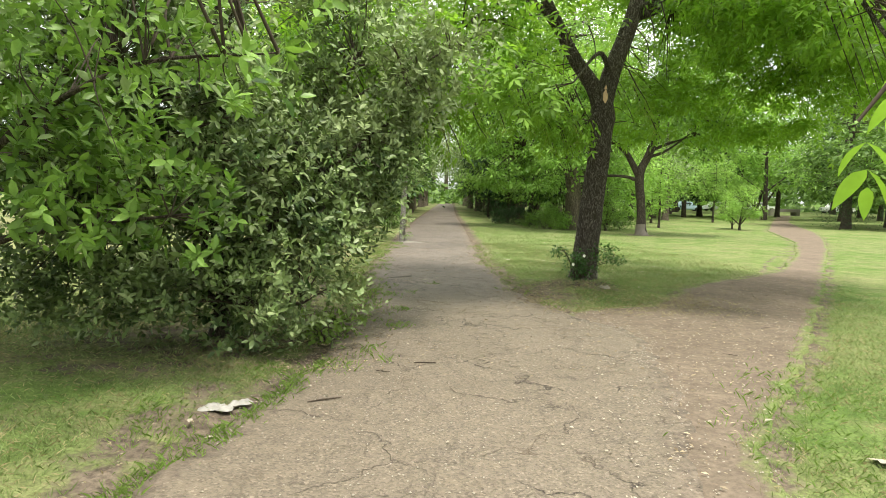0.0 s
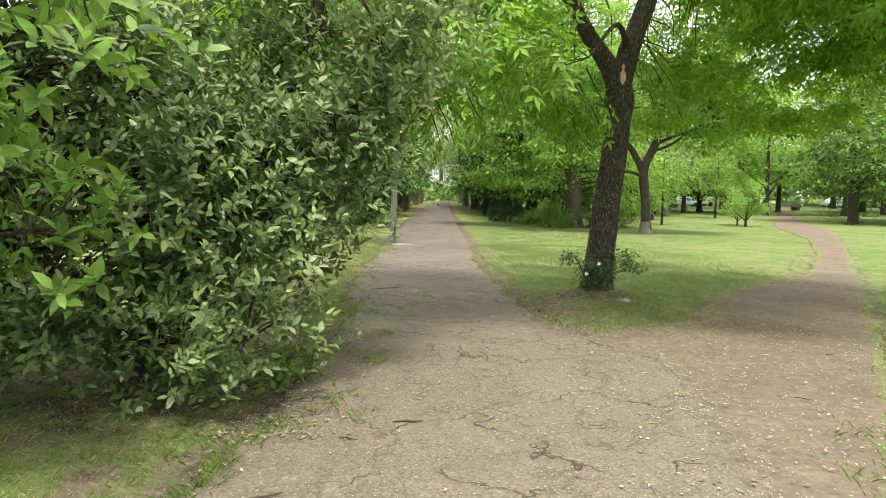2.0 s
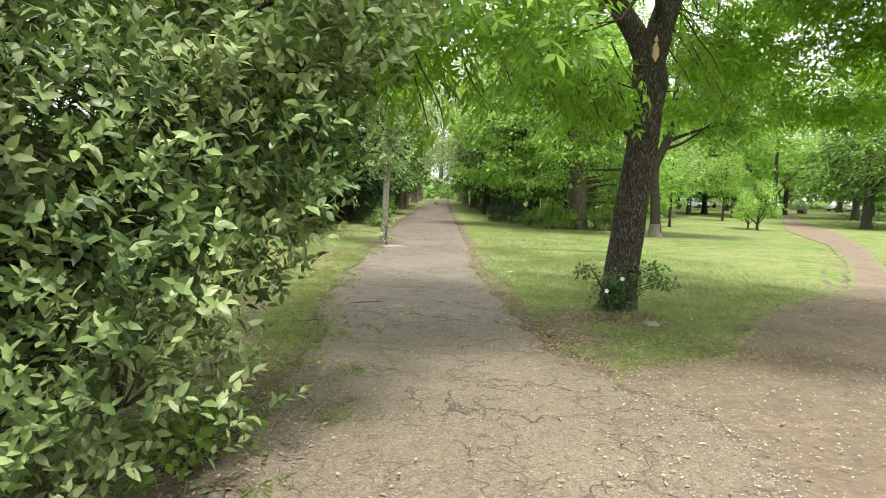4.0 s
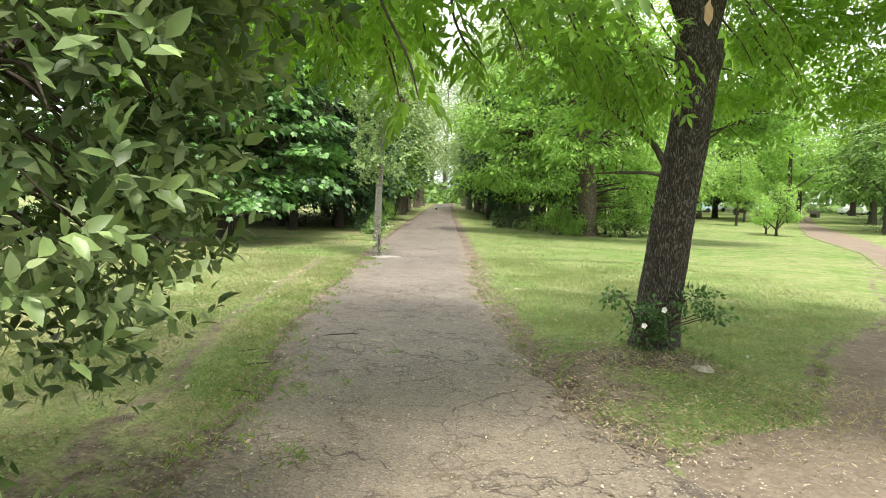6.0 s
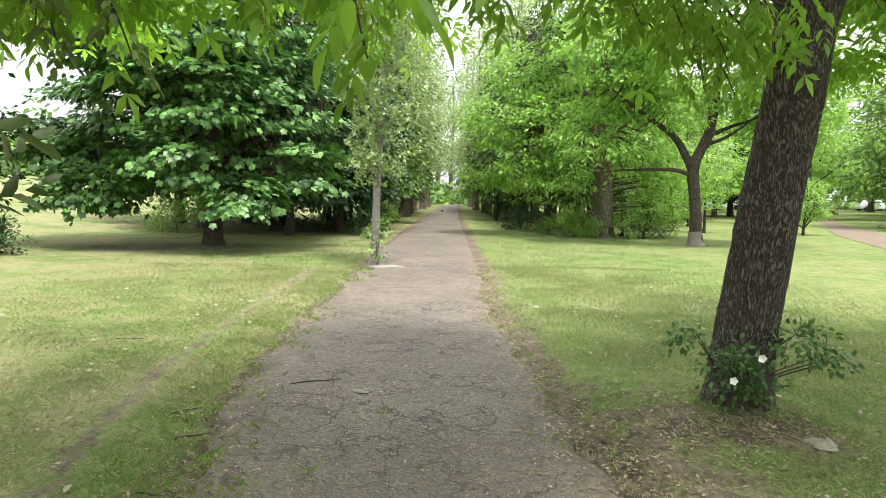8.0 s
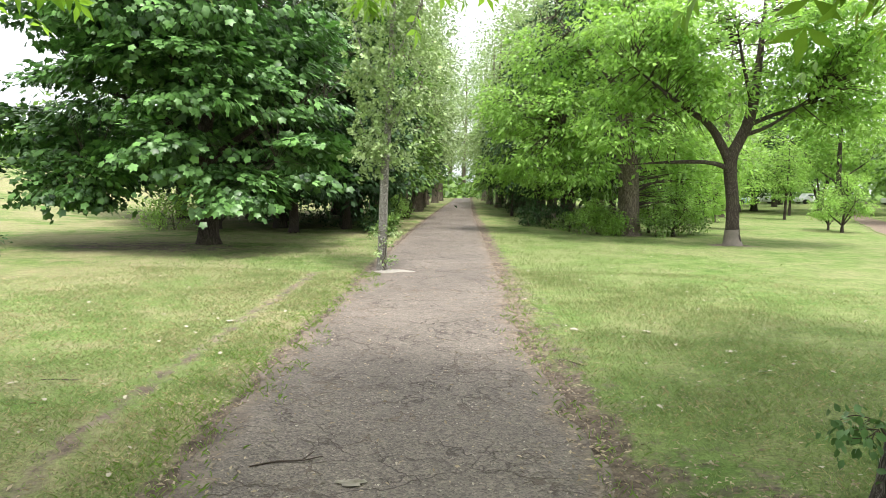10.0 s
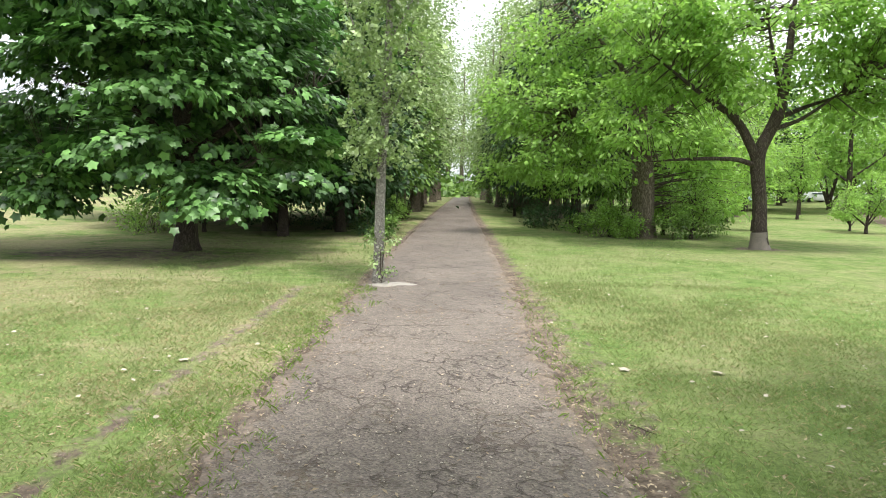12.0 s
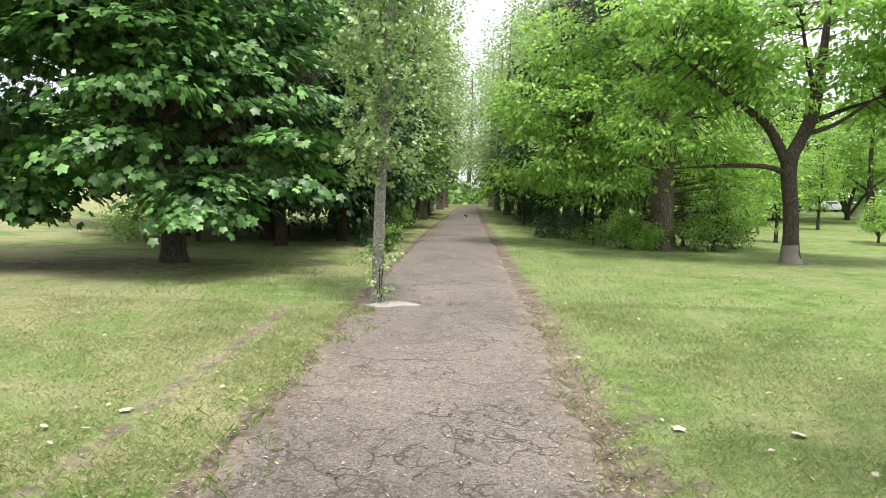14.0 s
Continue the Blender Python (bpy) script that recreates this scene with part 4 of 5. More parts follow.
far_tall = tree("tall_poplar", "tall airy poplar with pale shimmering leaves", (2.6, 56.0),
     [(0, 0, -0.1, 0.3), (0, 0, 4, 0.22), (0.2, 0, 10, 0.12), (0.1, 0, 16, 0.03)], [[(0, 0, 4, 0.08), (1.4, 0.3, 7, 0.03)], [(0, 0, 5, 0.08), (-1.4, -0.3, 8, 0.03)], [(0.2, 0, 8, 0.08), (-1.4, -0.3, 12, 0.03)]],
     [(0, 0, 8, 2.8, 2.8, 4.5), (0, 0, 13.5, 2.4, 2.4, 4.0), (1.4, 0, 5, 1.6, 1.6, 1.6), (-1.6, 0, 6, 1.6, 1.6, 1.6)],
     110, 40, 0.8, M_POPLAR, 0.25, S_FAR, M_GREYBARK, flat=0.8, shell=0.3, seed=31, sides=10, group="poplars along the path")
far_lime = tree("bright_tree", "spreading park tree with bright yellow-green leaves", (16.0, 55.0),
     [(0, 0, -0.1, 0.22), (0, 0, 2.2, 0.18), (0.1, 0, 5, 0.12), (0, 0, 9, 0.04)], [[(0, 0, 2.2, 0.1), (1.8, 0.3, 3.6, 0.03)], [(0, 0, 2.4, 0.1), (-1.8, -0.3, 4, 0.03)]],
     [(0, 0, 6.0, 3.8, 3.6, 2.8), (2.4, 0.4, 3.8, 2.0, 1.8, 1.3), (-2.4, -0.4, 3.8, 2.0, 1.8, 1.3), (0.3, -2.2, 3.6, 2.2, 1.6, 1.2), (0, 0, 8.8, 2.4, 2.4, 1.8)],
     140, 32, 0.9, M_LIME, 0.32, S_FAR, M_BARK2, flat=0.32, shell=0.6, seed=43, sides=10, group="trees on the lawn")
shrub = tree("shrub", "loose green shrub on the lawn", (15.2, 35.5),
     [(0, 0, -0.05, 0.07), (0.0, 0, 0.5, 0.05), (0.1, 0, 1.6, 0.02)], [[(0, 0, 0.3, 0.04), (0.7, 0, 1.2, 0.012)], [(0, 0, 0.3, 0.04), (-0.8, 0.1, 1.0, 0.012)], [(0, 0, 0.4, 0.04), (0.1, -0.6, 1.3, 0.012)]],
     [(0, 0, 1.5, 1.0, 0.9, 0.8), (0.7, 0, 1.2, 0.6, 0.6, 0.45), (-0.8, 0, 1.0, 0.65, 0.6, 0.4), (0.2, 0, 2.2, 0.7, 0.7, 0.5)],
     130, 26, 0.24, M_LIME, 0.10, S_SIMPLE, M_BARK2, category="shrub", flat=0.6, shell=0.2, seed=37, sides=8, group="shrubs on the lawn")
sapling = tree("sapling", "slim young tree with light green crown", (1.15, 45.0),
     [(0, 0, -0.05, 0.08), (0.0, 0, 1.2, 0.065), (0.05, 0, 3.0, 0.04), (0, 0, 5, 0.01)], [[(0, 0, 1.5, 0.03), (0.7, 0, 2.6, 0.01)], [(0, 0, 1.8, 0.03), (-0.8, 0.1, 2.9, 0.01)]],
     [(0, 0, 3.2, 1.3, 1.2, 1.5), (0.5, 0, 2.2, 0.9, 0.9, 0.7), (-0.6, 0, 2.0, 0.9, 0.9, 0.6), (0, 0, 4.6, 0.8, 0.8, 0.8)],
     120, 22, 0.32, M_LIME, 0.14, S_SIMPLE, M_BARK2, flat=0.5, shell=0.3, seed=41, sides=10, group="young trees")


def repeat(ob, x, y, turn, s, sz=None):
    c = copy_thing(ob, pose(x, y, float(ground_height(np.array(x), np.array(y))) - 0.02, 0, 0, turn))
    c.scale = (s, s, sz or s)
    return c


for x, y, turn, s, sz in ((-7.0, 39, 70, 1.0, 1.1), (-7.2, 46, 150, 1.05, 1.2), (-8.2, 54, 220, 1.1, 1.25), (-8.6, 63, 300, 1.1, 1.3), (-9.2, 72, 40, 1.1, 1.3),
                          (-11.5, 36, 90, 1.2, 1.2), (6.5, 50, 10, 1.1, 1.1), (6.0, 60, 100, 1.2, 1.2), (4.0, 70, 200, 1.2, 1.3), (10.5, 56, 250, 1.2, 1.1), (11, 72, 20, 1.3, 1.4), (1.9, 48, 70, 0.75, 0.9), (1.6, 61, 170, 0.85, 1.0), (1.0, 76, 270, 1.0, 1.1), (5.4, 36, 330, 0.8, 0.85),
                          (20, 74, 60, 1.4, 1.3), (28, 86, 160, 1.5, 1.4), (38, 92, 260, 1.5, 1.4), (17, 60, 310, 1.1, 1.1), (48, 84, 30, 1.5, 1.5), (34, 58, 170, 1.3, 1.4), (25.5, 43, 80, 1.3, 1.1), (31, 47, 180, 1.4, 1.3), (36, 44, 290, 1.4, 1.3), (58, 96, 30, 1.5, 1.5),
                          (-20, 80, 0, 1.3, 1.2), (-34, 95, 50, 1.5, 1.3), (-50, 84, 50, 1.3, 1.1), (-6.5, 150, 80, 0.8, 0.45), (-8.4, 152, 10, 0.8, 0.5), (-13, 110, 200, 1.4, 1.3), (8, 95, 240, 1.4, 1.4), (-62, 70, 80, 1.2, 1.0)):
    repeat(far_round, x, y, turn, s, sz)
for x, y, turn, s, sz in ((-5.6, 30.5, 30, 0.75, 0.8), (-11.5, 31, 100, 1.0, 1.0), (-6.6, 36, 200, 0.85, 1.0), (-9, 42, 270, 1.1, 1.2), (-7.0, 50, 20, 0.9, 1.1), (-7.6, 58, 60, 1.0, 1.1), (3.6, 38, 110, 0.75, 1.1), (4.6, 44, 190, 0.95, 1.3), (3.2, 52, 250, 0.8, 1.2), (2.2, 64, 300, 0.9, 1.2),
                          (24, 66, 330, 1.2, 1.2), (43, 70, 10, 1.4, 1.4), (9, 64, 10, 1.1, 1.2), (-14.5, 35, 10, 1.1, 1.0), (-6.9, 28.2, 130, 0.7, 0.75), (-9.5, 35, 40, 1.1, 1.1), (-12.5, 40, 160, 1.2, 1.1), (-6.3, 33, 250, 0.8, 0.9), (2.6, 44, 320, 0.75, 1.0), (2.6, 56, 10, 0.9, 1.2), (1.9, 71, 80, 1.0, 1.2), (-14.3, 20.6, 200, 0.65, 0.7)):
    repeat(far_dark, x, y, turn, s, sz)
for x, y, turn, s, sz in ((-6.4, 66, 60, 1.0, 1.0), (3.2, 48, 160, 0.85, 0.85), (5.4, 39, 230, 0.85, 0.8), (-7.2, 44, 300, 0.9, 0.9), (1.2, 78, 20, 1.1, 1.1), (9.5, 44, 90, 0.9, 0.8), (15.5, 50, 200, 0.9, 0.8)):
    repeat(far_tall, x, y, turn, s, sz)
for x, y, turn, s, sz in ((-5.2, 49, 10, 1.1, 1.0), (3.6, 58, 80, 1.1, 1.0), (-5.9, 58, 190, 1.1, 1.1), (3.0, 70, 250, 1.2, 1.1), (-6.3, 74, 250, 1.2, 1.1), (3.4, 43.5, 30, 1.05, 0.95), (-4.9, 40.5, 120, 1.0, 0.9), (2.4, 64, 200, 1.2, 1.1), (3.2, 50, 300, 1.1, 0.9), (2.8, 54, 40, 1.3, 1.1), (1.9, 67, 140, 1.4, 1.15), (-5.6, 53, 230, 1.4, 1.1), (1.2, 84, 330, 1.6, 1.2), (-9.8, 97, 20, 1.8, 1.4), (3.4, 98, 120, 1.8, 1.4), (-0.3, 75, 60, 1.15, 1.1), (-1.0, 92, 200, 1.5, 1.3), (-6.6, 84, 100, 1.4, 1.3), (0.5, 62, 150, 1.0, 1.0), (-5.4, 122, 40, 1.6, 1.5), (-2.6, 127, 140, 1.7, 1.6), (-8.2, 126, 250, 1.7, 1.5)):
    repeat(far_tall, x, y, turn, s, sz)
for x, y, turn, s, sz in ((21, 62, 90, 1.1, 1.0), (27, 58, 150, 1.1, 1.1), (33, 68, 210, 1.2, 1.2), (40, 62, 280, 1.2, 1.1), (24, 76, 330, 1.3, 1.2), (14, 66, 30, 1.2, 1.2), (46, 56, 80, 1.2, 1.2), (12.5, 49, 100, 0.9, 0.95), (52, 76, 10, 1.4, 1.3), (32, 80, 10, 1.4, 1.3), (8.5, 40, 60, 0.8, 1.0), (28.5, 41, 60, 0.85, 0.75)):
    repeat(far_lime, x, y, turn, s, sz)
# unseen trees added behind the start; the first is there to shade the lawn
repeat(far_round, -6.6, -1.2, 20, 0.95)
repeat(far_lime, 5.2, -2.5, 120, 0.95)
repeat(far_dark, -1.5, -14, 120, 1.2)
for x, y, turn, s, sz in ((12.3, 42.7, 70, 1.2, 1.0), (6.6, 30.6, 10, 0.9, 0.75), (6.1, 32.2, 190, 1.0, 0.9), (3.9, 31.0, 120, 0.7, 0.5), (15.4, 37.0, 220, 0.8, 0.7), (-9.9, 29.0, 40, 1.0, 0.9), (-4.6, 35, 140, 0.8, 0.6)):
    repeat(shrub, x, y, turn, s, sz)
for x, y, turn, s, sz in ((3.3, 34.5, 40, 1.0, 1.0), (10.7, 35.6, 200, 0.9, 0.9), (2.1, 36.5, 100, 1.1, 1.0), (22.5, 56, 20, 1.2, 1.0), (18.5, 48, 20, 1.1, 1.0)):
    repeat(sapling, x, y, turn, s, sz)


def far_wood():
    """Woods that close the view all round, a belt of leaf masses of uneven height."""
    g2 = np.random.default_rng(91)
    n = 5200
    a = g2.uniform(radians(-75), radians(80), n)
    d = g2.uniform(105, 150, n)
    x, y = np.sin(a) * d, np.cos(a) * d
    top = 9 + 4 * np.sin(a * 17) + 3 * np.sin(a * 41 + 1) + g2.normal(0, 1.5, n) - 5 * (a < radians(-22))
    z = np.maximum(0.4, top * g2.uniform(0.0, 1, n) ** 1.2) + ground_height(x, y)
    C = np.stack([x, y, z], -1)[(np.abs(x + 0.045 * y + 0.2) > 3.2) | (z < 2.5)]
    V, F = clumped(C, unit(C * np.array((-1, -1, 0.3))), 12, 2.2, 0.6, 1.4, S_FAR, 0.2, 0.6, g2)
    return tagged(arr_part("far_wood", V, F, M_FAR, None, "distant belt of green woods round the park", False, "stuff"), category="trees")


far_wood()

gen = np.random.default_rng(33)
for k in range(16):
    a, b = gen.uniform(0, 1), gen.uniform(0, 1)
    x0, y0, z0 = 1.7 + 1.0 * a, -2.2 - 0.9 * a, 4.25 - 0.9 * a * a
    V, F, _ = tube([(x0, y0, z0, 0.014), (x0 + 0.35 + 0.2 * b, y0 - 0.2, z0 - 0.25, 0.010), (x0 + 0.7 + 0.3 * b, y0 - 0.35 + 0.3 * b, z0 - 0.75 - 0.3 * b, 0.006), (x0 + 0.85 + 0.5 * b, y0 - 0.4 + 0.4 * b, z0 - 1.25 - 0.5 * b, 0.003)], 5, 4, 0.05, 0, gen)
    arr_part("dead_twig", V, F, M_TWIG, ash, "bare drooping twig", True)
for x0, y0, z0, dx, dz in ((-0.9, -1.0, 4.3, -0.15, -1.1), (-0.5, -0.8, 3.9, -0.1, -0.9), (-0.2, -0.6, 4.0, 0.1, -0.8), (0.7, -0.3, 4.4, 0.15, -0.9), (0.9, -0.5, 4.4, 0.1, -1.2), (0.5, -0.4, 4.1, 0.25, -0.8), (-1.2, -1.2, 4.4, 0.2, -1.0)):
    V, F, _ = tube([(x0, y0, z0, 0.012), (x0 + dx * 0.9, y0 - 0.1, z0 + dz * 0.4, 0.008), (x0 + dx, y0 - 0.15, z0 + dz, 0.003)], 5, 4, 0.05, 0, gen)
    arr_part("dead_twig", V, F, M_TWIG, ash, "bare drooping twig", True)
# torn pale scar below the fork
V, F = scatter_leaves(np.array([(0.12, -0.535, 2.84)]), np.array([(0.02, 0.06, 1.0)]), np.array([(0.0, -1.0, 0.1)]), np.array([0.30]), leaf_shape(0.30, 3, -0.3, 0.02))
arr_part("bark_scar", V, F, plain("bare_wood", (0.52, 0.36, 0.22), 0.8, 0.3, 30), ash, "torn pale bare wood", True)

# ---- grass, litter and small things on the ground ----
def height_at(x, y):
    on = ((x > edge_at(PATH_LEFT, y)) & (x < edge_at(PATH_RIGHT, y))) | ((x > edge_at(TRAIL_LEFT, y)) & (x < edge_at(TRAIL_RIGHT, y)) & (y > 2))
    return ground_height(x, y) + np.where(on, 0.018, 0.0)


def blades(name, label, P, tall, wide, material, gen, lean=0.5):
    """Many single grass blades at P (n, 2), each one bent triangle pair."""
    n = len(P)
    h = tall * gen.uniform(0.5, 1.3, n)
    a = gen.uniform(0, 2 * math.pi, n)
    b = gen.uniform(0, 2 * math.pi, n)
    base = np.stack([P[:, 0], P[:, 1], height_at(P[:, 0], P[:, 1]) - 0.006], -1)
    side = np.stack([np.cos(a), np.sin(a), 0 * a], -1) * (wide * gen.uniform(0.6, 1.3, n))[:, None] / 2
    bend = np.stack([np.cos(b), np.sin(b), 0 * b], -1) * (h * lean * gen.uniform(0.2, 1.4, n))[:, None]
    up = np.stack([0 * h, 0 * h, h], -1)
    V = np.stack([base - side, base + side, base + 0.55 * up + 0.35 * bend + side * 0.7, base + up * 0.9 + bend], 1).reshape(-1, 3)
    k = np.arange(n)[:, None] * 4
    F = np.concatenate([k + np.array([[0, 1, 2]]), k + np.array([[0, 2, 3]])], 1).reshape(-1, 3)
    ob = arr_part(name, V, F, material, None, label, False, "stuff")
    return tagged(ob, category="grass")


def sprinkle(gen, n, x0, x1, y0, y1, chance):
    x, y = gen.uniform(x0, x1, n), gen.uniform(y0, y1, n)
    ok = gen.uniform(0, 1, n) < chance(x, y)
    return np.stack([x[ok], y[ok]], -1)


def lawn_chance(x, y):
    b = bare_at(x, y)
    patch = 0.5 + 0.5 * np.sin(x * 2.1 + 1.7 * np.sin(y * 1.3)) * np.sin(y * 1.7 + 1.3 * np.sin(x * 1.1))
    on = ((x > edge_at(PATH_LEFT, y) + 0.03) & (x < edge_at(PATH_RIGHT, y) - 0.03)) | ((x > edge_at(TRAIL_LEFT, y) + 0.15) & (x < edge_at(TRAIL_RIGHT, y) - 0.15) & (y > 2))
    mid = np.where(x < 0, edge_at(PATH_LEFT, y) - x, x - edge_at(PATH_RIGHT, y))
    fade = np.clip(1.25 - np.abs(mid) / 5.5, 0, 1) * np.clip(1.3 - y / 40, 0, 1)
    return np.where(on, 0, np.clip(1.15 - 1.6 * b, 0.04, 1) * (0.18 + 0.82 * patch)) * fade


gen = np.random.default_rng(21)
blades("grass", "short mown grass beside the path", np.vstack([sprinkle(gen, 210000, -7.5, -1.2, 2.2, 12, lawn_chance), sprinkle(gen, 160000, -8.0, -1.6, 12, 19, lawn_chance)]), 0.036, 0.0055, M_BLADE, gen, 0.9)
blades("grass", "short mown grass round the leaning tree", np.vstack([sprinkle(gen, 130000, 0.7, 7.5, 8.2, 13, lawn_chance), sprinkle(gen, 190000, 0.1, 7.5, 13, 20, lawn_chance), sprinkle(gen, 80000, 1.5, 8, 2.2, 8.2, lawn_chance)]), 0.038, 0.0055, M_BLADE, gen, 0.9)
blades("grass", "short mown grass farther over the lawn", np.vstack([sprinkle(gen, 60000, -9, -2, 19, 30, lawn_chance), sprinkle(gen, 70000, -1, 7.5, 20, 30, lawn_chance)]), 0.042, 0.012, M_BLADE, gen, 0.9)

blades("straw", "dry straw-coloured grass blades in the lawn", np.vstack([sprinkle(gen, 85000, -8.0, -1.2, 2.2, 12, lawn_chance), sprinkle(gen, 9000, 0.8, 4.0, 8.0, 10.6, lambda x, y: np.exp(-(((x - 2.2) / 1.3) ** 2 + ((y - 9.2) / 0.8) ** 2))), sprinkle(gen, 75000, -8.5, -1.6, 12, 19, lawn_chance), sprinkle(gen, 30000, 0.7, 7.5, 8.2, 13, lawn_chance), sprinkle(gen, 50000, 0.1, 7.5, 13, 20, lawn_chance), sprinkle(gen, 30000, 1.5, 8, 2.2, 8.2, lawn_chance)]), 0.030, 0.006, M_STRAW, gen, 1.6)

# weeds along the path's rim, in the cracks and at the tree's foot
def tuft_points(gen, spots):
    P = []
    for x, y, r, n in spots:
        P.append(np.stack([gen.normal(x, r, n), gen.normal(y, r * 1.3, n)], -1))
    return np.vstack(P)


spots = []
for y in np.arange(2.4, 5.4, 0.09):
    spots.append((-1.72 + 0.16 * (y - 2.4) + gen.normal(0, 0.05), y, 0.045, int(gen.integers(14, 60))))
for y in np.arange(6.5, 19, 0.12):
    spots.append((float(edge_at(PATH_LEFT, y)) + gen.normal(-0.12, 0.18), y, 0.08, int(gen.integers(4, 60))))
    if y > 8.5:
        spots.append((float(edge_at(PATH_RIGHT, y)) + gen.normal(0.12, 0.13), y, 0.06, int(gen.integers(2, 18))))
spots += [(-0.82, 6.88, 0.09, 110), (-0.89, 7.9, 0.07, 60), (-0.95, 5.75, 0.10, 90), (-1.05, 5.2, 0.09, 70), (-0.75, 5.45, 0.06, 40), (-1.15, 9.0, 0.08, 60), (-1.5, 9.4, 0.1, 90), (-1.5, 4.9, 0.1, 80), (-1.75, 5.1, 0.12, 90),
          (2.1, 3.9, 0.2, 160), (2.5, 4.6, 0.25, 220), (2.8, 5.2, 0.25, 180), (2.2, 3.4, 0.2, 90), (-0.9, 9.3, 0.05, 30), (-0.6, 10.3, 0.05, 24), (-1.9, 3.6, 0.12, 140), (-2.15, 4.0, 0.12, 120)]
blades("weeds", "tufts of weeds and grass on the path's rim", tuft_points(gen, spots), 0.048, 0.0065, M_WEED, gen, 1.1)

# dead leaves and straw
def litter(name, label, P, size, material, shape, gen, lift=0.006):
    n = len(P)
    A = gen.uniform(0, 2 * math.pi, n)
    base = np.stack([P[:, 0], P[:, 1], height_at(P[:, 0], P[:, 1]) + lift + gen.uniform(0, 0.006, n)], -1)
    D = np.stack([np.cos(A), np.sin(A), gen.normal(0.05, 0.15, n)], -1)
    N = np.array((0, 0, 1.0)) + gen.normal(0, 0.25, (n, 3))
    V, F = scatter_leaves(base, D, N, size * gen.uniform(0.5, 1.5, n), shape)
    ob = arr_part(name, V, F, material, None, label, False, "stuff")
    return tagged(ob, category="leaf litter")


def rim_chance(x, y):
    l, r = edge_at(PATH_LEFT, y), edge_at(PATH_RIGHT, y)
    return np.maximum(np.exp(-((x - l + 0.15) / 0.33) ** 2), 0.9 * np.exp(-((x - r - 0.1) / 0.28) ** 2) * (y > 8)) + 0.07


litter("leaf_litter", "brown dead leaves and straw strewn along the path", np.vstack([sprinkle(gen, 30000, -3.6, 2.0, 5, 21, rim_chance), sprinkle(gen, 1600, -2.6, -0.8, 5.0, 8.2, lambda x, y: 0.9 + 0 * x), sprinkle(gen, 900, 0.9, 3.6, 8.6, 10.4, lambda x, y: 0.8 + 0 * x), sprinkle(gen, 5200, 0.3, 2.6, 8.0, 11.5, lambda x, y: np.exp(-(((x - 1.35) / 0.7) ** 2 + ((y - 9.5) / 1.1) ** 2))),
                                                                                      sprinkle(gen, 3600, 1.2, 7, 3, 13, lambda x, y: 0.8 * (x < edge_at(TRAIL_RIGHT, y) + 0.3))]) , 0.036, M_DEAD, leaf_shape(0.4, 1, 0.2, 0.1), gen)
litter("fallen_petals", "pale fallen leaves and petals dotted over the lawn", np.vstack([sprinkle(gen, 3200, 0.8, 7, 2.5, 13, lambda x, y: 0.25 + 0.7 * (x > edge_at(TRAIL_LEFT, y)) * (x < edge_at(TRAIL_RIGHT, y))), sprinkle(gen, 500, -1.5, 1.5, 2.5, 16, lambda x, y: 0.5 + 0 * x)]), 0.020, M_DRYLEAF, S_OVAL, gen, 0.012)

litter("fallen_leaves", "pale fallen leaves scattered over the mown lawn", np.vstack([sprinkle(gen, 1100, 0.3, 9, 9, 26, lawn_chance), sprinkle(gen, 420, -7, -2, 9, 20, lawn_chance)]), 0.042, M_DRYLEAF, S_OVAL, gen, 0.03)

# bits of grit
def grit():
    P = np.vstack([sprinkle(gen, 2600, -1.6, 1.8, 2.3, 9, lambda x, y: 0.9 + 0 * x), sprinkle(gen, 2200, -2.2, 0.9, 9, 17, lambda x, y: 0.8 + 0 * x), sprinkle(gen, 2600, 1.0, 2.2, 4.5, 8, lambda x, y: np.exp(-((x - edge_at(PATH_RIGHT, y) + 0.1) / 0.2) ** 2)), sprinkle(gen, 1600, 1.2, 5, 3, 10, lambda x, y: 0.8 * (x < edge_at(TRAIL_RIGHT, y)))])
    n = len(P)
    o = np.array([(1, 0, 0), (-0.8, 0.7, 0), (-0.7, -0.8, 0), (0.05, 0, 0.8)])
    s = gen.uniform(0.003, 0.010, n)
    c = np.stack([P[:, 0], P[:, 1], height_at(P[:, 0], P[:, 1])], -1)
    A = gen.uniform(0, 6.28, n)
    R = np.stack([np.stack([np.cos(A), -np.sin(A), 0 * A], -1), np.stack([np.sin(A), np.cos(A), 0 * A], -1), np.stack([0 * A, 0 * A, 0 * A + 1], -1)], 1)
    V = (c[:, None] + s[:, None, None] * np.einsum("nij,kj->nki", R, o)).reshape(-1, 3)
    F = (np.array([(0, 1, 3), (1, 2, 3), (2, 0, 3)])[None] + (np.arange(n) * 4)[:, None, None]).reshape(-1, 3)
    return tagged(arr_part("grit", V, F, M_STONE, None, "small pale grit loose on the asphalt and soil", False, "stuff"), category="gravel")


grit()

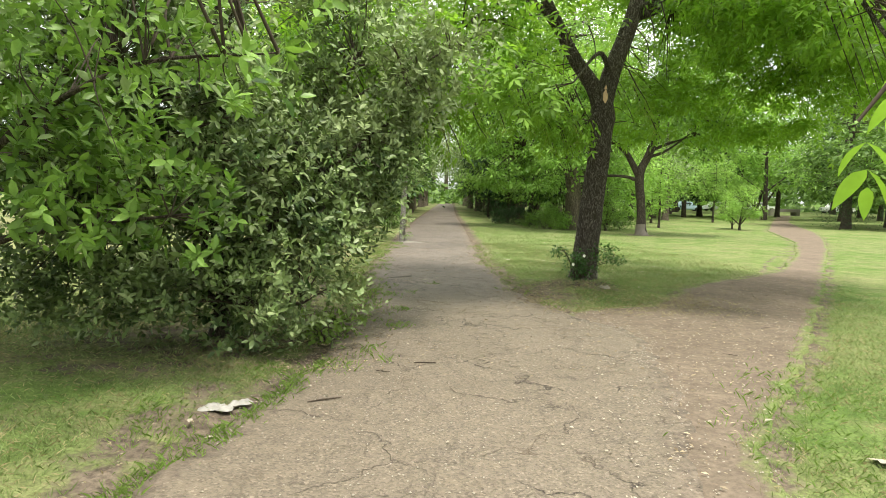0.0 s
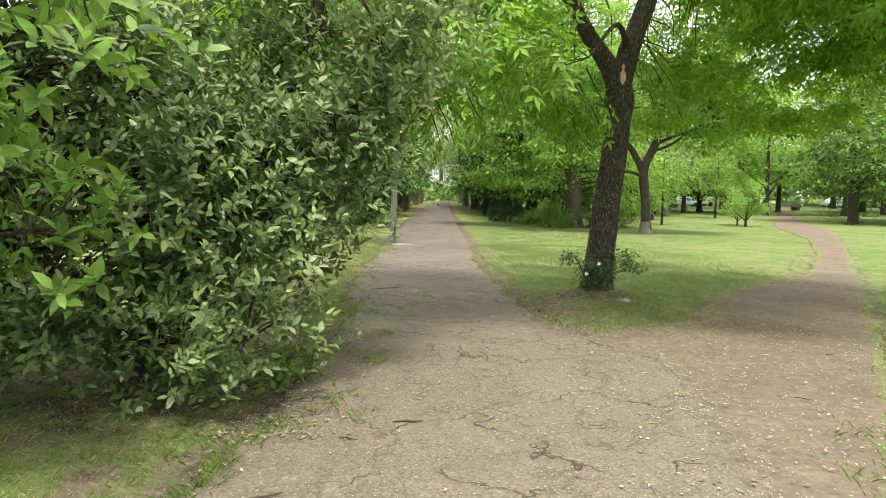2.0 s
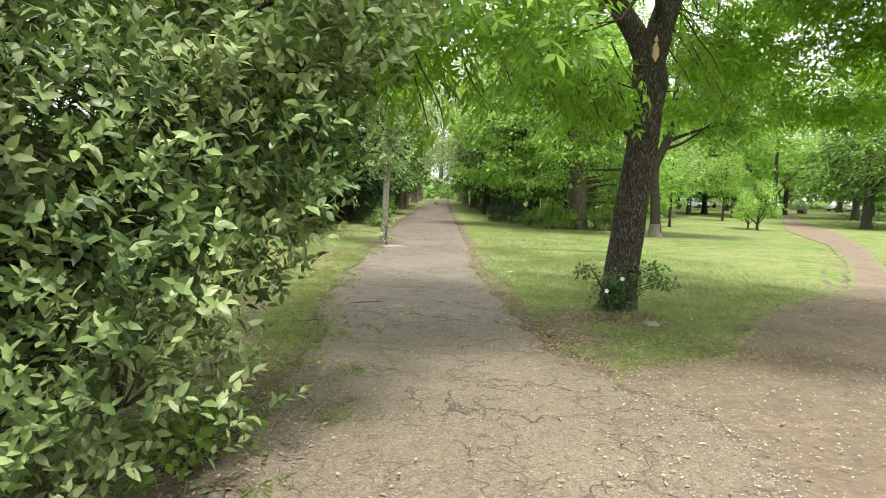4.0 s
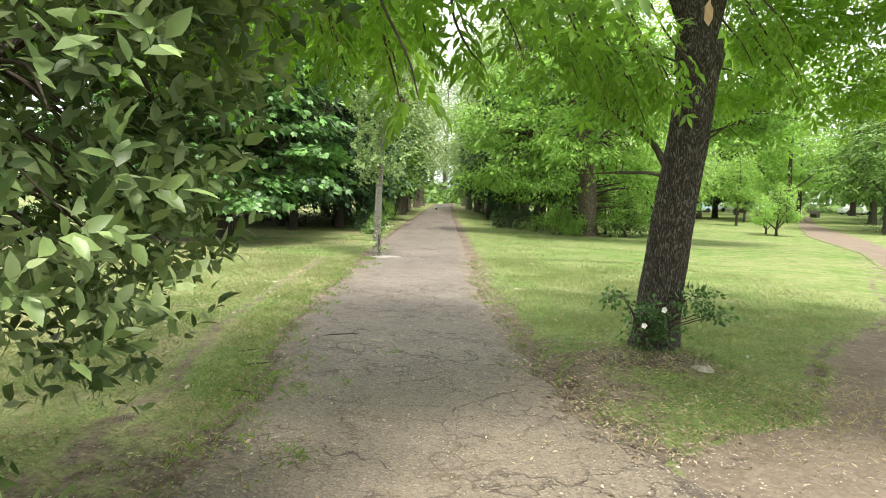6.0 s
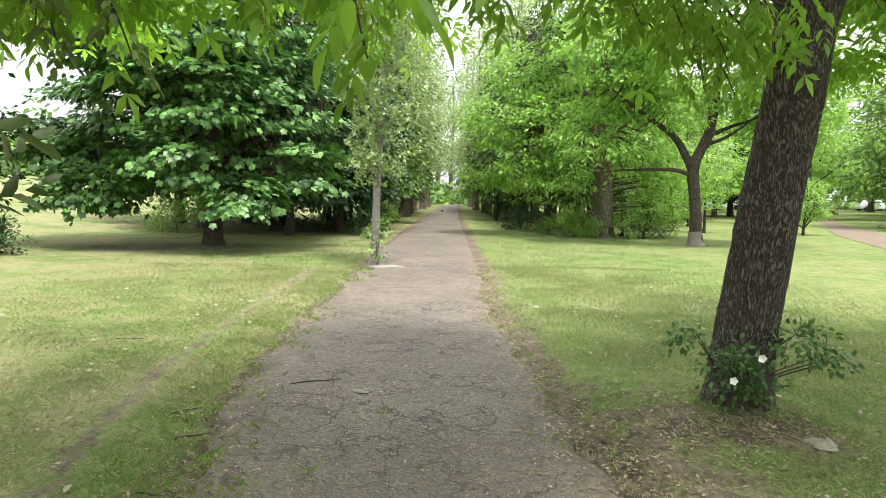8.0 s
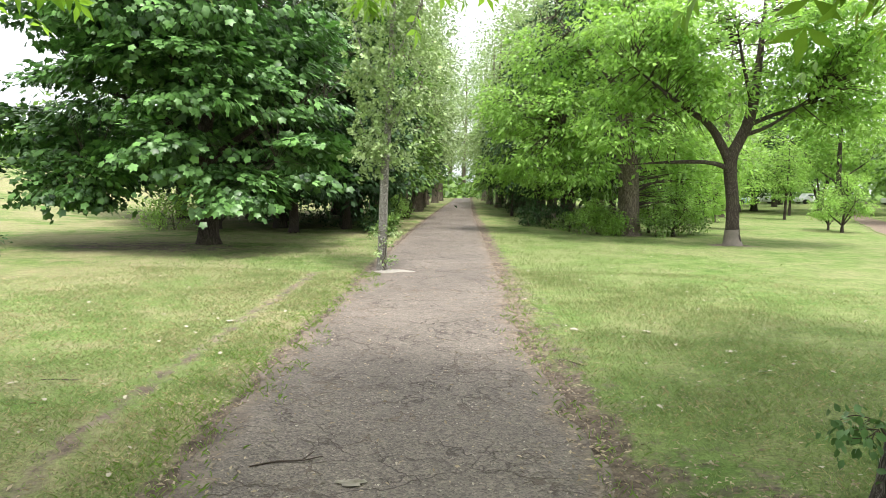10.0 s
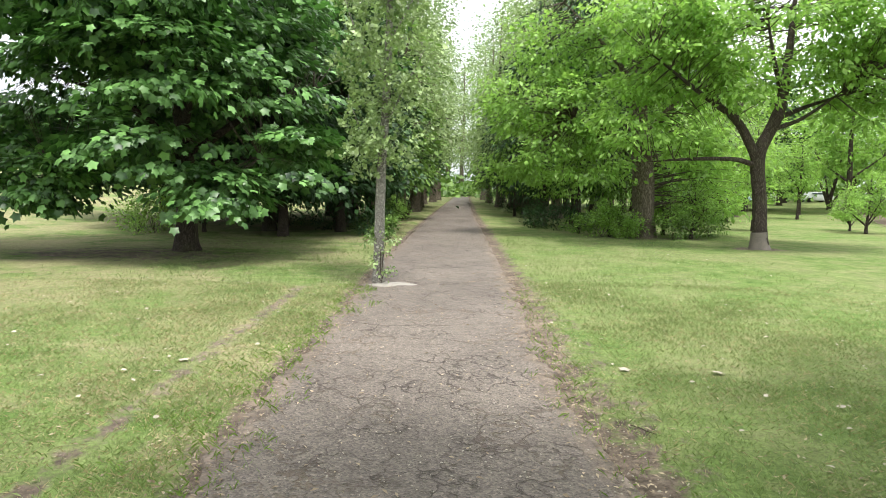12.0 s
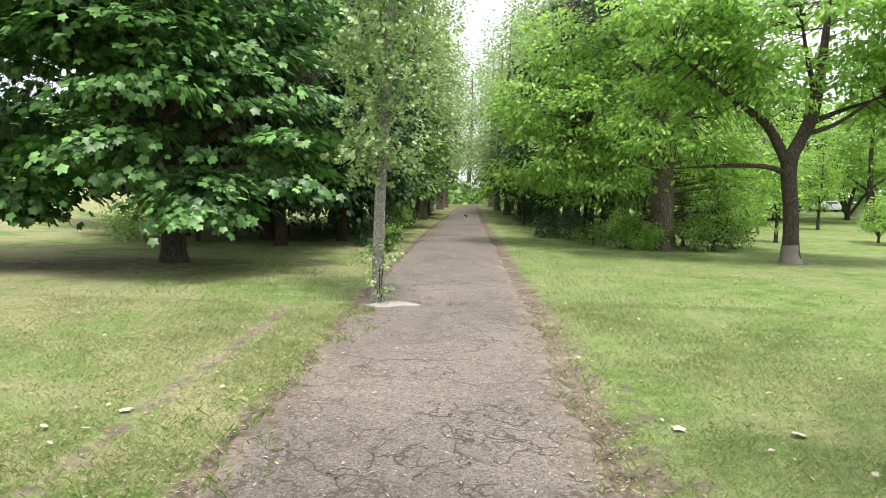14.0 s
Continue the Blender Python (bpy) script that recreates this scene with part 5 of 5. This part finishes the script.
# sticks
def stick(x, y, length, turn, r, bend=0.018, fork=False):
    a, r = radians(turn), r * 0.7
    c, s = math.cos(a), math.sin(a)
    root = tagged(empty("stick", x, y, float(height_at(np.array(x), np.array(y))) + r + 0.002), "bare dry stick lying on the path", "stick", "sticks on the path")
    pts = [(-c * length / 2, -s * length / 2, 0.002, r * 0.7), (-c * length * 0.15 - s * bend, -s * length * 0.15 + c * bend, 0, r), (c * length * 0.2, s * length * 0.2, 0.004, r * 0.9), (c * length / 2 - s * bend, s * length / 2 + c * bend, 0, r * 0.5)]
    V, F, _ = tube(pts, 7, 5, 0.06, 0, gen)
    arr_part("branch", V, F, M_TWIG, root, smooth=True)
    if fork:
        V, F, _ = tube([pts[2], (pts[2][0] + c * 0.08 - s * 0.09, pts[2][1] + s * 0.08 + c * 0.09, 0.01, r * 0.4)], 6, 4, 0, 0, gen)
        arr_part("side_twig", V, F, M_TWIG, root, smooth=True)
    return root


for a in ((-0.38, 5.36, 0.20, 8, 0.008), (-1.02, 4.28, 0.26, 30, 0.009), (-1.25, 10.92, 0.42, 22, 0.008, 0.03, True), (-1.75, 9.75, 0.24, 30, 0.010), (-1.62, 9.0, 0.16, -10, 0.008), (-0.72, 5.05, 0.12, -15, 0.006),
          (-3.6, 12.2, 0.30, 5, 0.008), (-2.0, 10.2, 0.22, 40, 0.008), (0.95, 9.55, 0.30, 60, 0.006), (0.72, 13.3, 0.2, -50, 0.006), (3.6, 7.5, 0.16, 20, 0.006), (2.6, 6.1, 0.14, -30, 0.005)):
    stick(*a)


def crumple(name, label, category, x, y, lx, ly, turn, h, material, seed, grid=14):
    """A crumpled sheet or a flat stone: a ragged outline, raised and puckered."""
    g2 = np.random.default_rng(seed)
    u, v = np.meshgrid(np.linspace(-1, 1, grid), np.linspace(-1, 1, grid))
    r = np.sqrt(u * u + v * v)
    a = np.arctan2(v, u)
    k = np.maximum(np.abs(u), np.abs(v)) / np.maximum(r, 1e-6)
    edge = 1 + 0.22 * np.sin(3 * a + seed) + 0.14 * np.sin(5 * a + 2 * seed)
    px, py = u * k * edge * lx / 2, v * k * edge * ly / 2
    pz = h * (1 - np.clip(np.maximum(np.abs(u), np.abs(v)), 0, 1) ** 3) * (0.55 + 0.5 * np.sin(4.1 * u + seed) * np.sin(3.3 * v + 1)) + g2.normal(0, h * 0.22, u.shape)
    pz[0] = pz[-1] = 0
    pz[:, 0] = pz[:, -1] = 0
    pz = np.maximum(pz, 0) + 0.002
    c, s = math.cos(radians(turn)), math.sin(radians(turn))
    V = np.stack([c * px - s * py, s * px + c * py, pz], -1).reshape(-1, 3)
    i, j = np.meshgrid(np.arange(grid - 1), np.arange(grid - 1), indexing="ij")
    F = np.stack([i * grid + j, i * grid + j + 1, (i + 1) * grid + j + 1, (i + 1) * grid + j], -1).reshape(-1, 4)
    ob = arr_part(name, V, F, material, None, label, True)
    ob.location = (x, y, float(height_at(np.array(x), np.array(y))))
    return tagged(ob, category=category)


crumple("plastic_bag", "crumpled dirty-white plastic bag on the path's rim", "bag", -1.74, 4.08, 0.24, 0.13, 5, 0.035, M_PLASTIC, 3)
crumple("plastic_bag", "torn strip of the crumpled white plastic bag", "bag", -1.61, 4.19, 0.18, 0.08, 38, 0.03, M_PLASTIC, 4)
crumple("stone", "flat pale stone at the leaning tree's foot", "stone", 2.12, 9.72, 0.20, 0.13, -25, 0.05, M_STONE, 5)
crumple("stone", "small flat pale stone on the asphalt", "stone", -0.83, 10.73, 0.15, 0.07, 5, 0.02, M_STONE, 6)


def big_leaf(x, y, size, turn, material, label):
    P = np.array([(x, y, float(height_at(np.array(x), np.array(y))) + 0.025)])
    a = radians(turn)
    V, F = scatter_leaves(P, np.array([(math.cos(a), math.sin(a), 0.1)]), np.array([(0.1, 0.2, 1.0)]), np.array([size]), S_MAPLE if size > 0.1 else S_APPLE)
    ob = arr_part("dead_leaf", V - P, F, material, None, label, True)
    ob.location = P[0]
    return tagged(ob, category="leaf", group="fallen leaves")


for x, y, s, a in ((2.55, 3.62, 0.17, 160), (2.05, 4.2, 0.09, 30), (-1.58, 3.52, 0.10, 20), (-1.78, 3.75, 0.08, 100), (-3.2, 14.45, 0.12, 40), (-3.25, 14.1, 0.09, 10), (0.89, 14.63, 0.12, 80), (1.77, 14.65, 0.13, 130), (2.35, 13.2, 0.10, 10), (-3.9, 12.0, 0.09, 60), (-4.3, 11.4, 0.09, 20)):
    big_leaf(x, y, s, a, M_DRYLEAF, "pale dry fallen leaf lying on the ground")

# concrete patch round the poplar's foot, low sprouts beside it
crumple("concrete_patch", "broken pale concrete collar at the poplar's foot", "concrete", -1.98, 19.16, 0.72, 0.5, 8, 0.02, M_CONC, 8)


def sprouts(name, label, category, x, y, lobes, clumps, per, r, leaf, size, shape, seed, stems=5, wood=M_TWIG, z=0.0, droop=0.2):
    """A tuft of thin stems with leaf clumps."""
    g2 = np.random.default_rng(seed)
    root = tagged(empty(name, x, y, z), label, category)
    C, O = in_lobes(lobes, clumps, g2, 0.2)
    w = [np.array([[0.0, 0.0, 0.0]])]
    pick = C[g2.permutation(len(C))[:stems]]
    for q in pick:
        V, F, c = tube([(0, 0, -0.03, 0.009), (q[0] * 0.35, q[1] * 0.35, q[2] * 0.6, 0.007), (*q, 0.003)], 6, 5, 0, 0, g2)
        arr_part("stem", V, F, wood, root, smooth=True)
        w.append(c)
    V, F = twigs_to(C, np.vstack(w), 0.004, g2, 0.05)
    arr_part("twigwork", V, F, wood, root, kind="stuff")
    V, F = clumped(C, O, per, r, 0.8, size, shape, droop, 0.7, g2)
    arr_part("foliage", V, F, leaf, root, kind="stuff")
    return root


sprouts("root_sprout", "leafy sprouts at the young poplar's foot", "shrub", -2.15, 19.22, [(0.05, -0.1, 0.35, 0.22, 0.15, 0.3), (-0.15, 0, 0.75, 0.2, 0.15, 0.15), (0.15, 0, 0.8, 0.18, 0.15, 0.15)], 22, 9, 0.09, M_POPLAR, 0.06, S_ROUND, 51)
rose = sprouts("wild_rose", "dark green wild rose with white blooms at the tree's foot", "shrub", 1.70, 10.08,
               [(0.0, -0.10, 0.36, 0.26, 0.14, 0.17), (0.48, 0.05, 0.52, 0.26, 0.18, 0.12), (-0.28, 0.05, 0.55, 0.13, 0.10, 0.10), (0.08, -0.05, 0.22, 0.22, 0.13, 0.12), (0.68, 0.0, 0.42, 0.10, 0.1, 0.07)],
               95, 11, 0.075, M_ROSE, 0.045, S_OVAL, 53, 9, z=0.14)
for dx, dy, dz in ((-0.07, -0.27, 0.34), (0.10, -0.25, 0.48)):
    bloom = []
    for i in range(5):
        a = 2 * math.pi * i / 5
        bloom.append(scatter_leaves(np.array([(dx, dy, dz)]), np.array([(math.cos(a), -0.35, math.sin(a))]), np.array([(0.0, -1.0, 0.2)]), np.array([0.032]), leaf_shape(0.95, 2, 0.2, -0.15)))
    V, F = joined(bloom)
    arr_part("flower", V, F, M_PETAL, rose, "white five-petalled flower", True)

sprouts("weed_clump", "low broad-leaved weeds beneath the apple tree", "weeds", -1.45, 6.1, [(0, 0, 0.16, 0.35, 0.4, 0.14), (-0.3, 0.5, 0.14, 0.3, 0.3, 0.12)], 40, 10, 0.09, M_WEED, 0.06, S_OVAL, 57, 4)
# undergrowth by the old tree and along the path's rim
for k, (x, y, s, m) in enumerate(((3.6, 30.6, 1.0, M_LIME), (4.3, 30.2, 0.7, M_LIME), (5.9, 30.3, 0.9, M_FAR), (6.6, 30.9, 1.1, M_FAR), (2.4, 33.5, 1.0, M_FARSHADE), (3.0, 32.0, 0.7, M_FAR), (-3.6, 27.5, 0.6, M_FAR), (-4.1, 29.0, 0.8, M_FARSHADE),
                                   (-4.6, 32, 0.9, M_FAR), (-4.9, 34.5, 0.9, M_FARSHADE), (-11.2, 28.2, 1.4, M_LIME), (-12.0, 28.6, 1.2, M_LIME), (7.6, 31.8, 0.9, M_FAR), (23.8, 40.8, 2.2, M_FARSHADE), (26.5, 40.3, 2.6, M_FARSHADE), (29.5, 42.0, 2.6, M_FAR), (2.0, 44, 1.3, M_FARSHADE), (1.4, 50, 1.4, M_FARSHADE), (1.0, 58, 1.6, M_FARSHADE), (-0.2, 68, 1.6, M_FAR), (-11.3, 19.6, 0.8, M_FARSHADE), (-6.0, 31.2, 1.2, M_FARSHADE), (-8.0, 32.0, 1.4, M_FARSHADE), (-10.2, 32.5, 1.4, M_FARSHADE), (1.6, 35.0, 0.9, M_FARSHADE), (-5.1, 38, 1.0, M_FAR), (-5.3, 43, 1.0, M_FAR))):
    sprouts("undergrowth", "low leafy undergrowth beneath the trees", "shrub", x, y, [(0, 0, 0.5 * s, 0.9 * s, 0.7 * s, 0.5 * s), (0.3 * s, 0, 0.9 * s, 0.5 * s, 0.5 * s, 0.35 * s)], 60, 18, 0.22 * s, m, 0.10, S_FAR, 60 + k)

# ---- hanging sprays of ash leaves close to the walker ----
def spray(name, label, wood_pts, n, seed, size=0.13, keys=False, leaf=M_ASH, broad=0.34):
    """A hanging ash twig with opposite feathered leaves, each leaf a part of its own."""
    g2 = np.random.default_rng(seed)
    x, y, z = wood_pts[0][:3]
    root = tagged(empty(name, x, y, z), label, "branch", "hanging sprays of leaves")
    pts = [(p[0] - x, p[1] - y, p[2] - z, p[3]) for p in wood_pts]
    V, F, c = tube(pts, 7, 8, 0, 0, g2)
    arr_part("twig", V, F, M_TWIG, root, smooth=True)
    shape = leaf_shape(broad, 4, 0.15, 0.25)
    for i in range(n):
        s = 0.25 + 0.75 * (i + 0.5) / n
        p = c[min(len(c) - 1, int(s * len(c)))]
        a = g2.uniform(0, 2 * math.pi)
        away = np.array((math.cos(a), math.sin(a), -0.35 - 0.5 * s))
        rib = [p + away * 0.0, p + away * size * 0.7 + (0, 0, 0.02), p + away * size * 1.2 - (0, 0, 0.03)]
        Pq, Dq = [], []
        for u, w in ((0.45, 1), (0.45, -1), (0.8, 1), (0.8, -1), (1.0, 0)):
            q = rib[0] * (1 - u) ** 2 + 2 * rib[1] * u * (1 - u) + rib[2] * u * u
            side = np.array((-math.sin(a), math.cos(a), 0)) * w
            Pq.append(q)
            Dq.append(away * (0.55 if w else 1) + side * 0.8 + np.array((0, 0, -0.35)) + g2.normal(0, 0.15, 3))
        V, F = scatter_leaves(np.array(Pq), np.array(Dq), np.array((0, 0, 1.0)) + g2.normal(0, 0.3, (5, 3)), size * g2.uniform(0.7, 1.1, 5), shape)
        arr_part("leaf", V, F, leaf, root, smooth=True)
        if keys and i % 2 == 0:
            m = 16
            K = p + g2.normal(0, 0.03, (m, 3)) - np.array((0, 0, 0.02))
            V, F = scatter_leaves(K, np.array((0, 0, -1.0)) + g2.normal(0, 0.45, (m, 3)), g2.normal(0, 1, (m, 3)), 0.055 * g2.uniform(0.7, 1.2, m), leaf_shape(0.17, 2, 0.05, 0.1))
            arr_part("seed_tuft", V, F, M_KEYS, root, "bunch of yellow-green winged seeds", kind="stuff")
    return root


L_SPRAY = "hanging ash spray of bright leaves over the path"
spray("ash_spray", L_SPRAY, [(-0.55, 8.0, 2.95, 0.012), (-0.4, 7.7, 2.55, 0.009), (-0.22, 7.4, 2.2, 0.006), (-0.15, 7.26, 1.99, 0.003)], 8, 71, 0.105)
spray("ash_spray", L_SPRAY, [(-0.6, 8.7, 3.0, 0.012), (-0.5, 8.4, 2.6, 0.009), (-0.38, 8.15, 2.25, 0.006), (-0.3, 8.0, 2.0, 0.003)], 14, 72, 0.095, True)
spray("ash_spray", L_SPRAY, [(-0.9, 8.6, 3.0, 0.012), (-0.8, 8.3, 2.65, 0.009), (-0.7, 8.1, 2.4, 0.006), (-0.6, 7.95, 2.2, 0.003)], 14, 73, 0.095, True)
spray("ash_spray", L_SPRAY, [(-0.1, 9.0, 3.0, 0.012), (-0.05, 8.6, 2.7, 0.009), (0.05, 8.3, 2.45, 0.006), (0.15, 8.0, 2.28, 0.003)], 14, 74, 0.095)
spray("ash_spray", L_SPRAY, [(-1.3, 8.8, 3.1, 0.012), (-1.25, 8.5, 2.8, 0.009), (-1.2, 8.3, 2.6, 0.006), (-1.1, 8.2, 2.42, 0.003)], 14, 75, 0.095, True)
for k, (x, y, z) in enumerate(((1.35, 9.75, 2.6), (1.12, 9.6, 2.62), (1.58, 9.7, 2.5), (0.95, 9.8, 2.7), (1.45, 9.5, 2.75), (1.75, 9.45, 2.65), (1.2, 9.9, 2.45), (1.5, 9.85, 2.35), (-0.75, 7.9, 2.55), (-0.25, 8.5, 2.6), (0.35, 8.6, 2.6), (-1.5, 8.1, 2.6), (-1.0, 8.9, 2.55), (0.6, 9.2, 2.75), (-1.9, 8.6, 2.5), (-0.5, 8.9, 2.5), (0.1, 9.2, 2.6), (2.5, 10.2, 2.95), (2.8, 10.0, 2.8), (2.3, 9.6, 3.1), (2.65, 9.8, 3.05), (3.0, 10.4, 2.7), (1.0, 9.3, 2.6), (1.25, 9.3, 2.55), (1.5, 9.35, 2.6), (1.35, 9.6, 2.5), (0.85, 9.5, 2.65), (1.62, 9.5, 2.55))):
    spray("ash_spray", L_SPRAY, [(x - 0.2, y + 0.5, z + 0.6, 0.012), (x - 0.1, y + 0.3, z + 0.3, 0.009), (x, y + 0.1, z + 0.05, 0.006), (x + 0.06, y, z - 0.15, 0.003)], 13, 90 + k, 0.092, k % 2 == 0)
spray("ash_spray", L_SPRAY, [(0.9, 9.6, 3.2, 0.012), (0.95, 9.4, 2.9, 0.009), (1.05, 9.2, 2.65, 0.006), (1.15, 9.1, 2.45, 0.003)], 14, 76, 0.10)
spray("ash_spray", L_SPRAY, [(-0.9, 11.7, 3.5, 0.012), (-0.9, 11.75, 3.25, 0.009), (-0.92, 11.8, 3.05, 0.006), (-0.95, 11.85, 2.9, 0.003)], 16, 77, 0.10)
spray("ash_spray", L_SPRAY, [(1.08, 1.0, 2.3, 0.010), (0.88, 1.1, 2.0, 0.007), (0.76, 1.18, 1.78, 0.005), (0.70, 1.2, 1.68, 0.003)], 6, 78, 0.10)

for k, (x, y, z) in zip((4, 5, 15, 19), ((-1.4, 8.6, 2.2), (-1.75, 8.2, 2.2), (-1.8, 8.7, 2.3), (-1.6, 8.4, 2.45))):
    spray("leafy_shoot", "drooping leafy shoot with grey-green oval leaves beside the path", [(x - 0.45, y + 0.2, z + 0.75, 0.011), (x - 0.3, y + 0.12, z + 0.45, 0.008), (x - 0.1, y + 0.05, z + 0.12, 0.005), (x, y, z - 0.08, 0.003)], 15, 120 + k, 0.068, False, M_APPLEYOUNG if k % 2 else M_APPLE, 0.46)

for k, (x, y, z) in enumerate(((-2.3, 9.2, 2.65), (-2.7, 9.6, 2.8), (-2.1, 8.9, 2.45), (-2.9, 9.3, 2.6), (-3.2, 9.8, 2.9), (-2.5, 9.8, 2.95), (-1.9, 9.4, 2.75), (-3.4, 9.4, 2.55), (-2.6, 9.0, 2.75))):
    spray("ash_spray", L_SPRAY, [(x - 0.1, y + 0.4, z + 0.7, 0.012), (x - 0.05, y + 0.25, z + 0.35, 0.009), (x, y + 0.1, z + 0.08, 0.006), (x + 0.05, y, z - 0.15, 0.003)], 15, 150 + k, 0.10, k % 3 == 0)

# ---- far things across the lawn ----
def box(bm, x, y, z, sx, sy, sz, bevel=0.0):
    """A bevelled box centred at (x, y), standing at z."""
    made = bmesh.ops.create_cube(bm, size=1.0, matrix=Matrix.Translation((x, y, z + sz / 2)) @ Matrix.Diagonal((sx, sy, sz, 1)))
    if bevel:
        edges = {e for v in made["verts"] for e in v.link_edges}
        bmesh.ops.bevel(bm, geom=list(edges), offset=bevel, segments=2, affect="EDGES")


def built(name, material, parent, shapes, label=""):
    bm = bmesh.new()
    for b in shapes:
        box(bm, *b)
    return part(name, bm, material, parent, label)


def culvert(x, y):
    z = float(ground_height(np.array(x), np.array(y)))
    root = tagged(empty("culvert_bridge", x, y, z), "low concrete slab bridge where the trail ends", "bridge")
    built("slab", M_CONC, root, [(0, 0, 0.42, 3.4, 1.5, 0.24, 0.03)])
    for dx in (-1.5, 1.5):
        built("abutment", M_CONC, root, [(dx, 0, -0.1, 0.4, 1.4, 0.55, 0.02)])
    built("kerb", M_CONC, root, [(0, -0.68, 0.64, 3.4, 0.16, 0.14, 0.02)])
    return root


culvert(37.0, 75.0)

M_CARWHITE = plain("white_car_paint", (0.78, 0.79, 0.80), 0.25, 0.04, 3, 0.02, 0.5)
M_CARBLUE = plain("pale_blue_car_paint", (0.42, 0.56, 0.66), 0.25, 0.05, 3, 0.02, 0.5)
M_TYRE = plain("tyre_rubber", (0.03, 0.03, 0.03), 0.9)


def car(x, y, turn, paint, label):
    z = float(ground_height(np.array(x), np.array(y)))
    root = tagged(empty("car", x, y, z), label, "car", "parked cars")
    root.rotation_euler = (0, 0, radians(turn))
    built("body", paint, root, [(0, 0, 0.28, 4.3, 1.75, 0.58, 0.14)])
    bm = bmesh.new()
    box(bm, -0.2, 0, 0.85, 2.4, 1.55, 0.58)
    for v in bm.verts:
        if v.co.z > 1.2:
            v.co.x = -0.2 + (v.co.x + 0.2) * 0.68
            v.co.y *= 0.86
    bmesh.ops.bevel(bm, geom=list(bm.edges), offset=0.06, segments=2, affect="EDGES")
    part("cabin", bm, paint, root)
    for s in (-1, 1):
        bm = bmesh.new()
        box(bm, -0.2, s * 0.735, 0.94, 1.8, 0.03, 0.36)
        for v in bm.verts:
            if v.co.z > 1.1:
                v.co.x = -0.2 + (v.co.x + 0.2) * 0.72
                v.co.y *= 0.94
        part("side_window", bm, M_DARKFAR, root)
        for dx in (-1.35, 1.35):
            bm = bmesh.new()
            bmesh.ops.create_cone(bm, cap_ends=True, segments=20, radius1=0.32, radius2=0.32, depth=0.2, matrix=Matrix.Translation((dx, s * 0.80, 0.32)) @ Matrix.Rotation(math.pi / 2, 4, "X"))
            part("wheel", bm, M_TYRE, root)
    return root


car(38.0, 97.0, 8, M_CARWHITE, "white car parked beyond the trees")
car(44.0, 96.0, 5, M_CARWHITE, "white car parked at the park's far side")
car(31.5, 92.0, -6, M_CARBLUE, "pale blue car parked beyond the trees")
car(52.0, 90.0, 0, M_CARWHITE, "white car parked near the far hedge")

# several-stemmed tree far over the lawn
tree("multistem_tree", "several-stemmed tree alone on the far lawn", (29.9, 66.0, 0.2),
     [(0, 0, -0.1, 0.2), (0.1, 0, 1.2, 0.16), (0.5, 0, 3.0, 0.12), (0.9, 0, 6, 0.03)],
     [[(0, 0, 0.1, 0.16), (-0.5, 0, 1.4, 0.13), (-1.3, 0, 3.2, 0.08), (-2.2, 0, 5, 0.03)], [(0, 0, 0.1, 0.15), (0.9, 0.1, 1.4, 0.12), (2.0, 0.2, 3.0, 0.07), (3.0, 0.2, 4.6, 0.03)], [(0, 0, 0.1, 0.13), (-0.1, 0.4, 1.8, 0.1), (-0.3, 0.8, 4.0, 0.03)]],
     [(0, 0, 5.4, 4.0, 3.5, 2.2), (-2.4, 0, 4.0, 1.8, 1.6, 1.0), (2.6, 0, 3.8, 1.8, 1.6, 1.0)],
     120, 40, 0.85, M_LIME, 0.28, S_SIMPLE, M_BARK2, flat=0.35, shell=0.5, seed=83, sides=12)

# twin dark stems by the path's far rim
tree("twin_stem_tree", "small dark twin-stemmed tree by the path", (-4.6, 39.5),
     [(0, 0, -0.1, 0.14), (-0.15, 0, 0.9, 0.12), (-0.4, 0, 2.4, 0.09), (-0.5, 0, 4.2, 0.03)],
     [[(0.1, 0, 0.0, 0.13), (0.35, 0, 0.9, 0.11), (0.8, 0, 2.4, 0.08), (1.0, 0, 4.0, 0.03)]],
     [(0.1, 0, 3.6, 1.8, 1.6, 1.4), (0.8, -0.2, 2.3, 1.0, 0.9, 0.6), (-0.8, -0.2, 2.4, 1.0, 0.9, 0.7)],
     110, 36, 0.5, M_FAR, 0.18, S_SIMPLE, M_BARK2, flat=0.4, shell=0.4, seed=87, sides=10)

# broken bough of the apple tree and a brown curled leaf on it
apple = bpy.data.objects["apple_tree"]
M_DEADWOOD = plain("weathered_wood", (0.40, 0.36, 0.31), 0.85, 0.3, 30)
for pts, m, w in (([(1.15, 0.55, 3.0, 0.018), (1.18, 0.75, 2.75, 0.016), (1.2, 0.85, 2.45, 0.013), (1.22, 0.9, 2.28, 0.011)], M_TWIG, "dark broken bough"),
                  ([(1.22, 0.9, 2.29, 0.012), (1.28, 0.98, 2.22, 0.012), (1.32, 1.02, 2.10, 0.006)], M_DEADWOOD, "pale barkless broken end"),
                  ([(0.85, 0.7, 2.35, 0.012), (0.8, 0.75, 2.15, 0.012), (0.76, 0.78, 1.98, 0.008)], M_DEADWOOD, "pale barkless broken end")):
    V, F, _ = tube(pts, 8, 5, 0.06)
    arr_part("bough", V, F, m, apple, w, True)
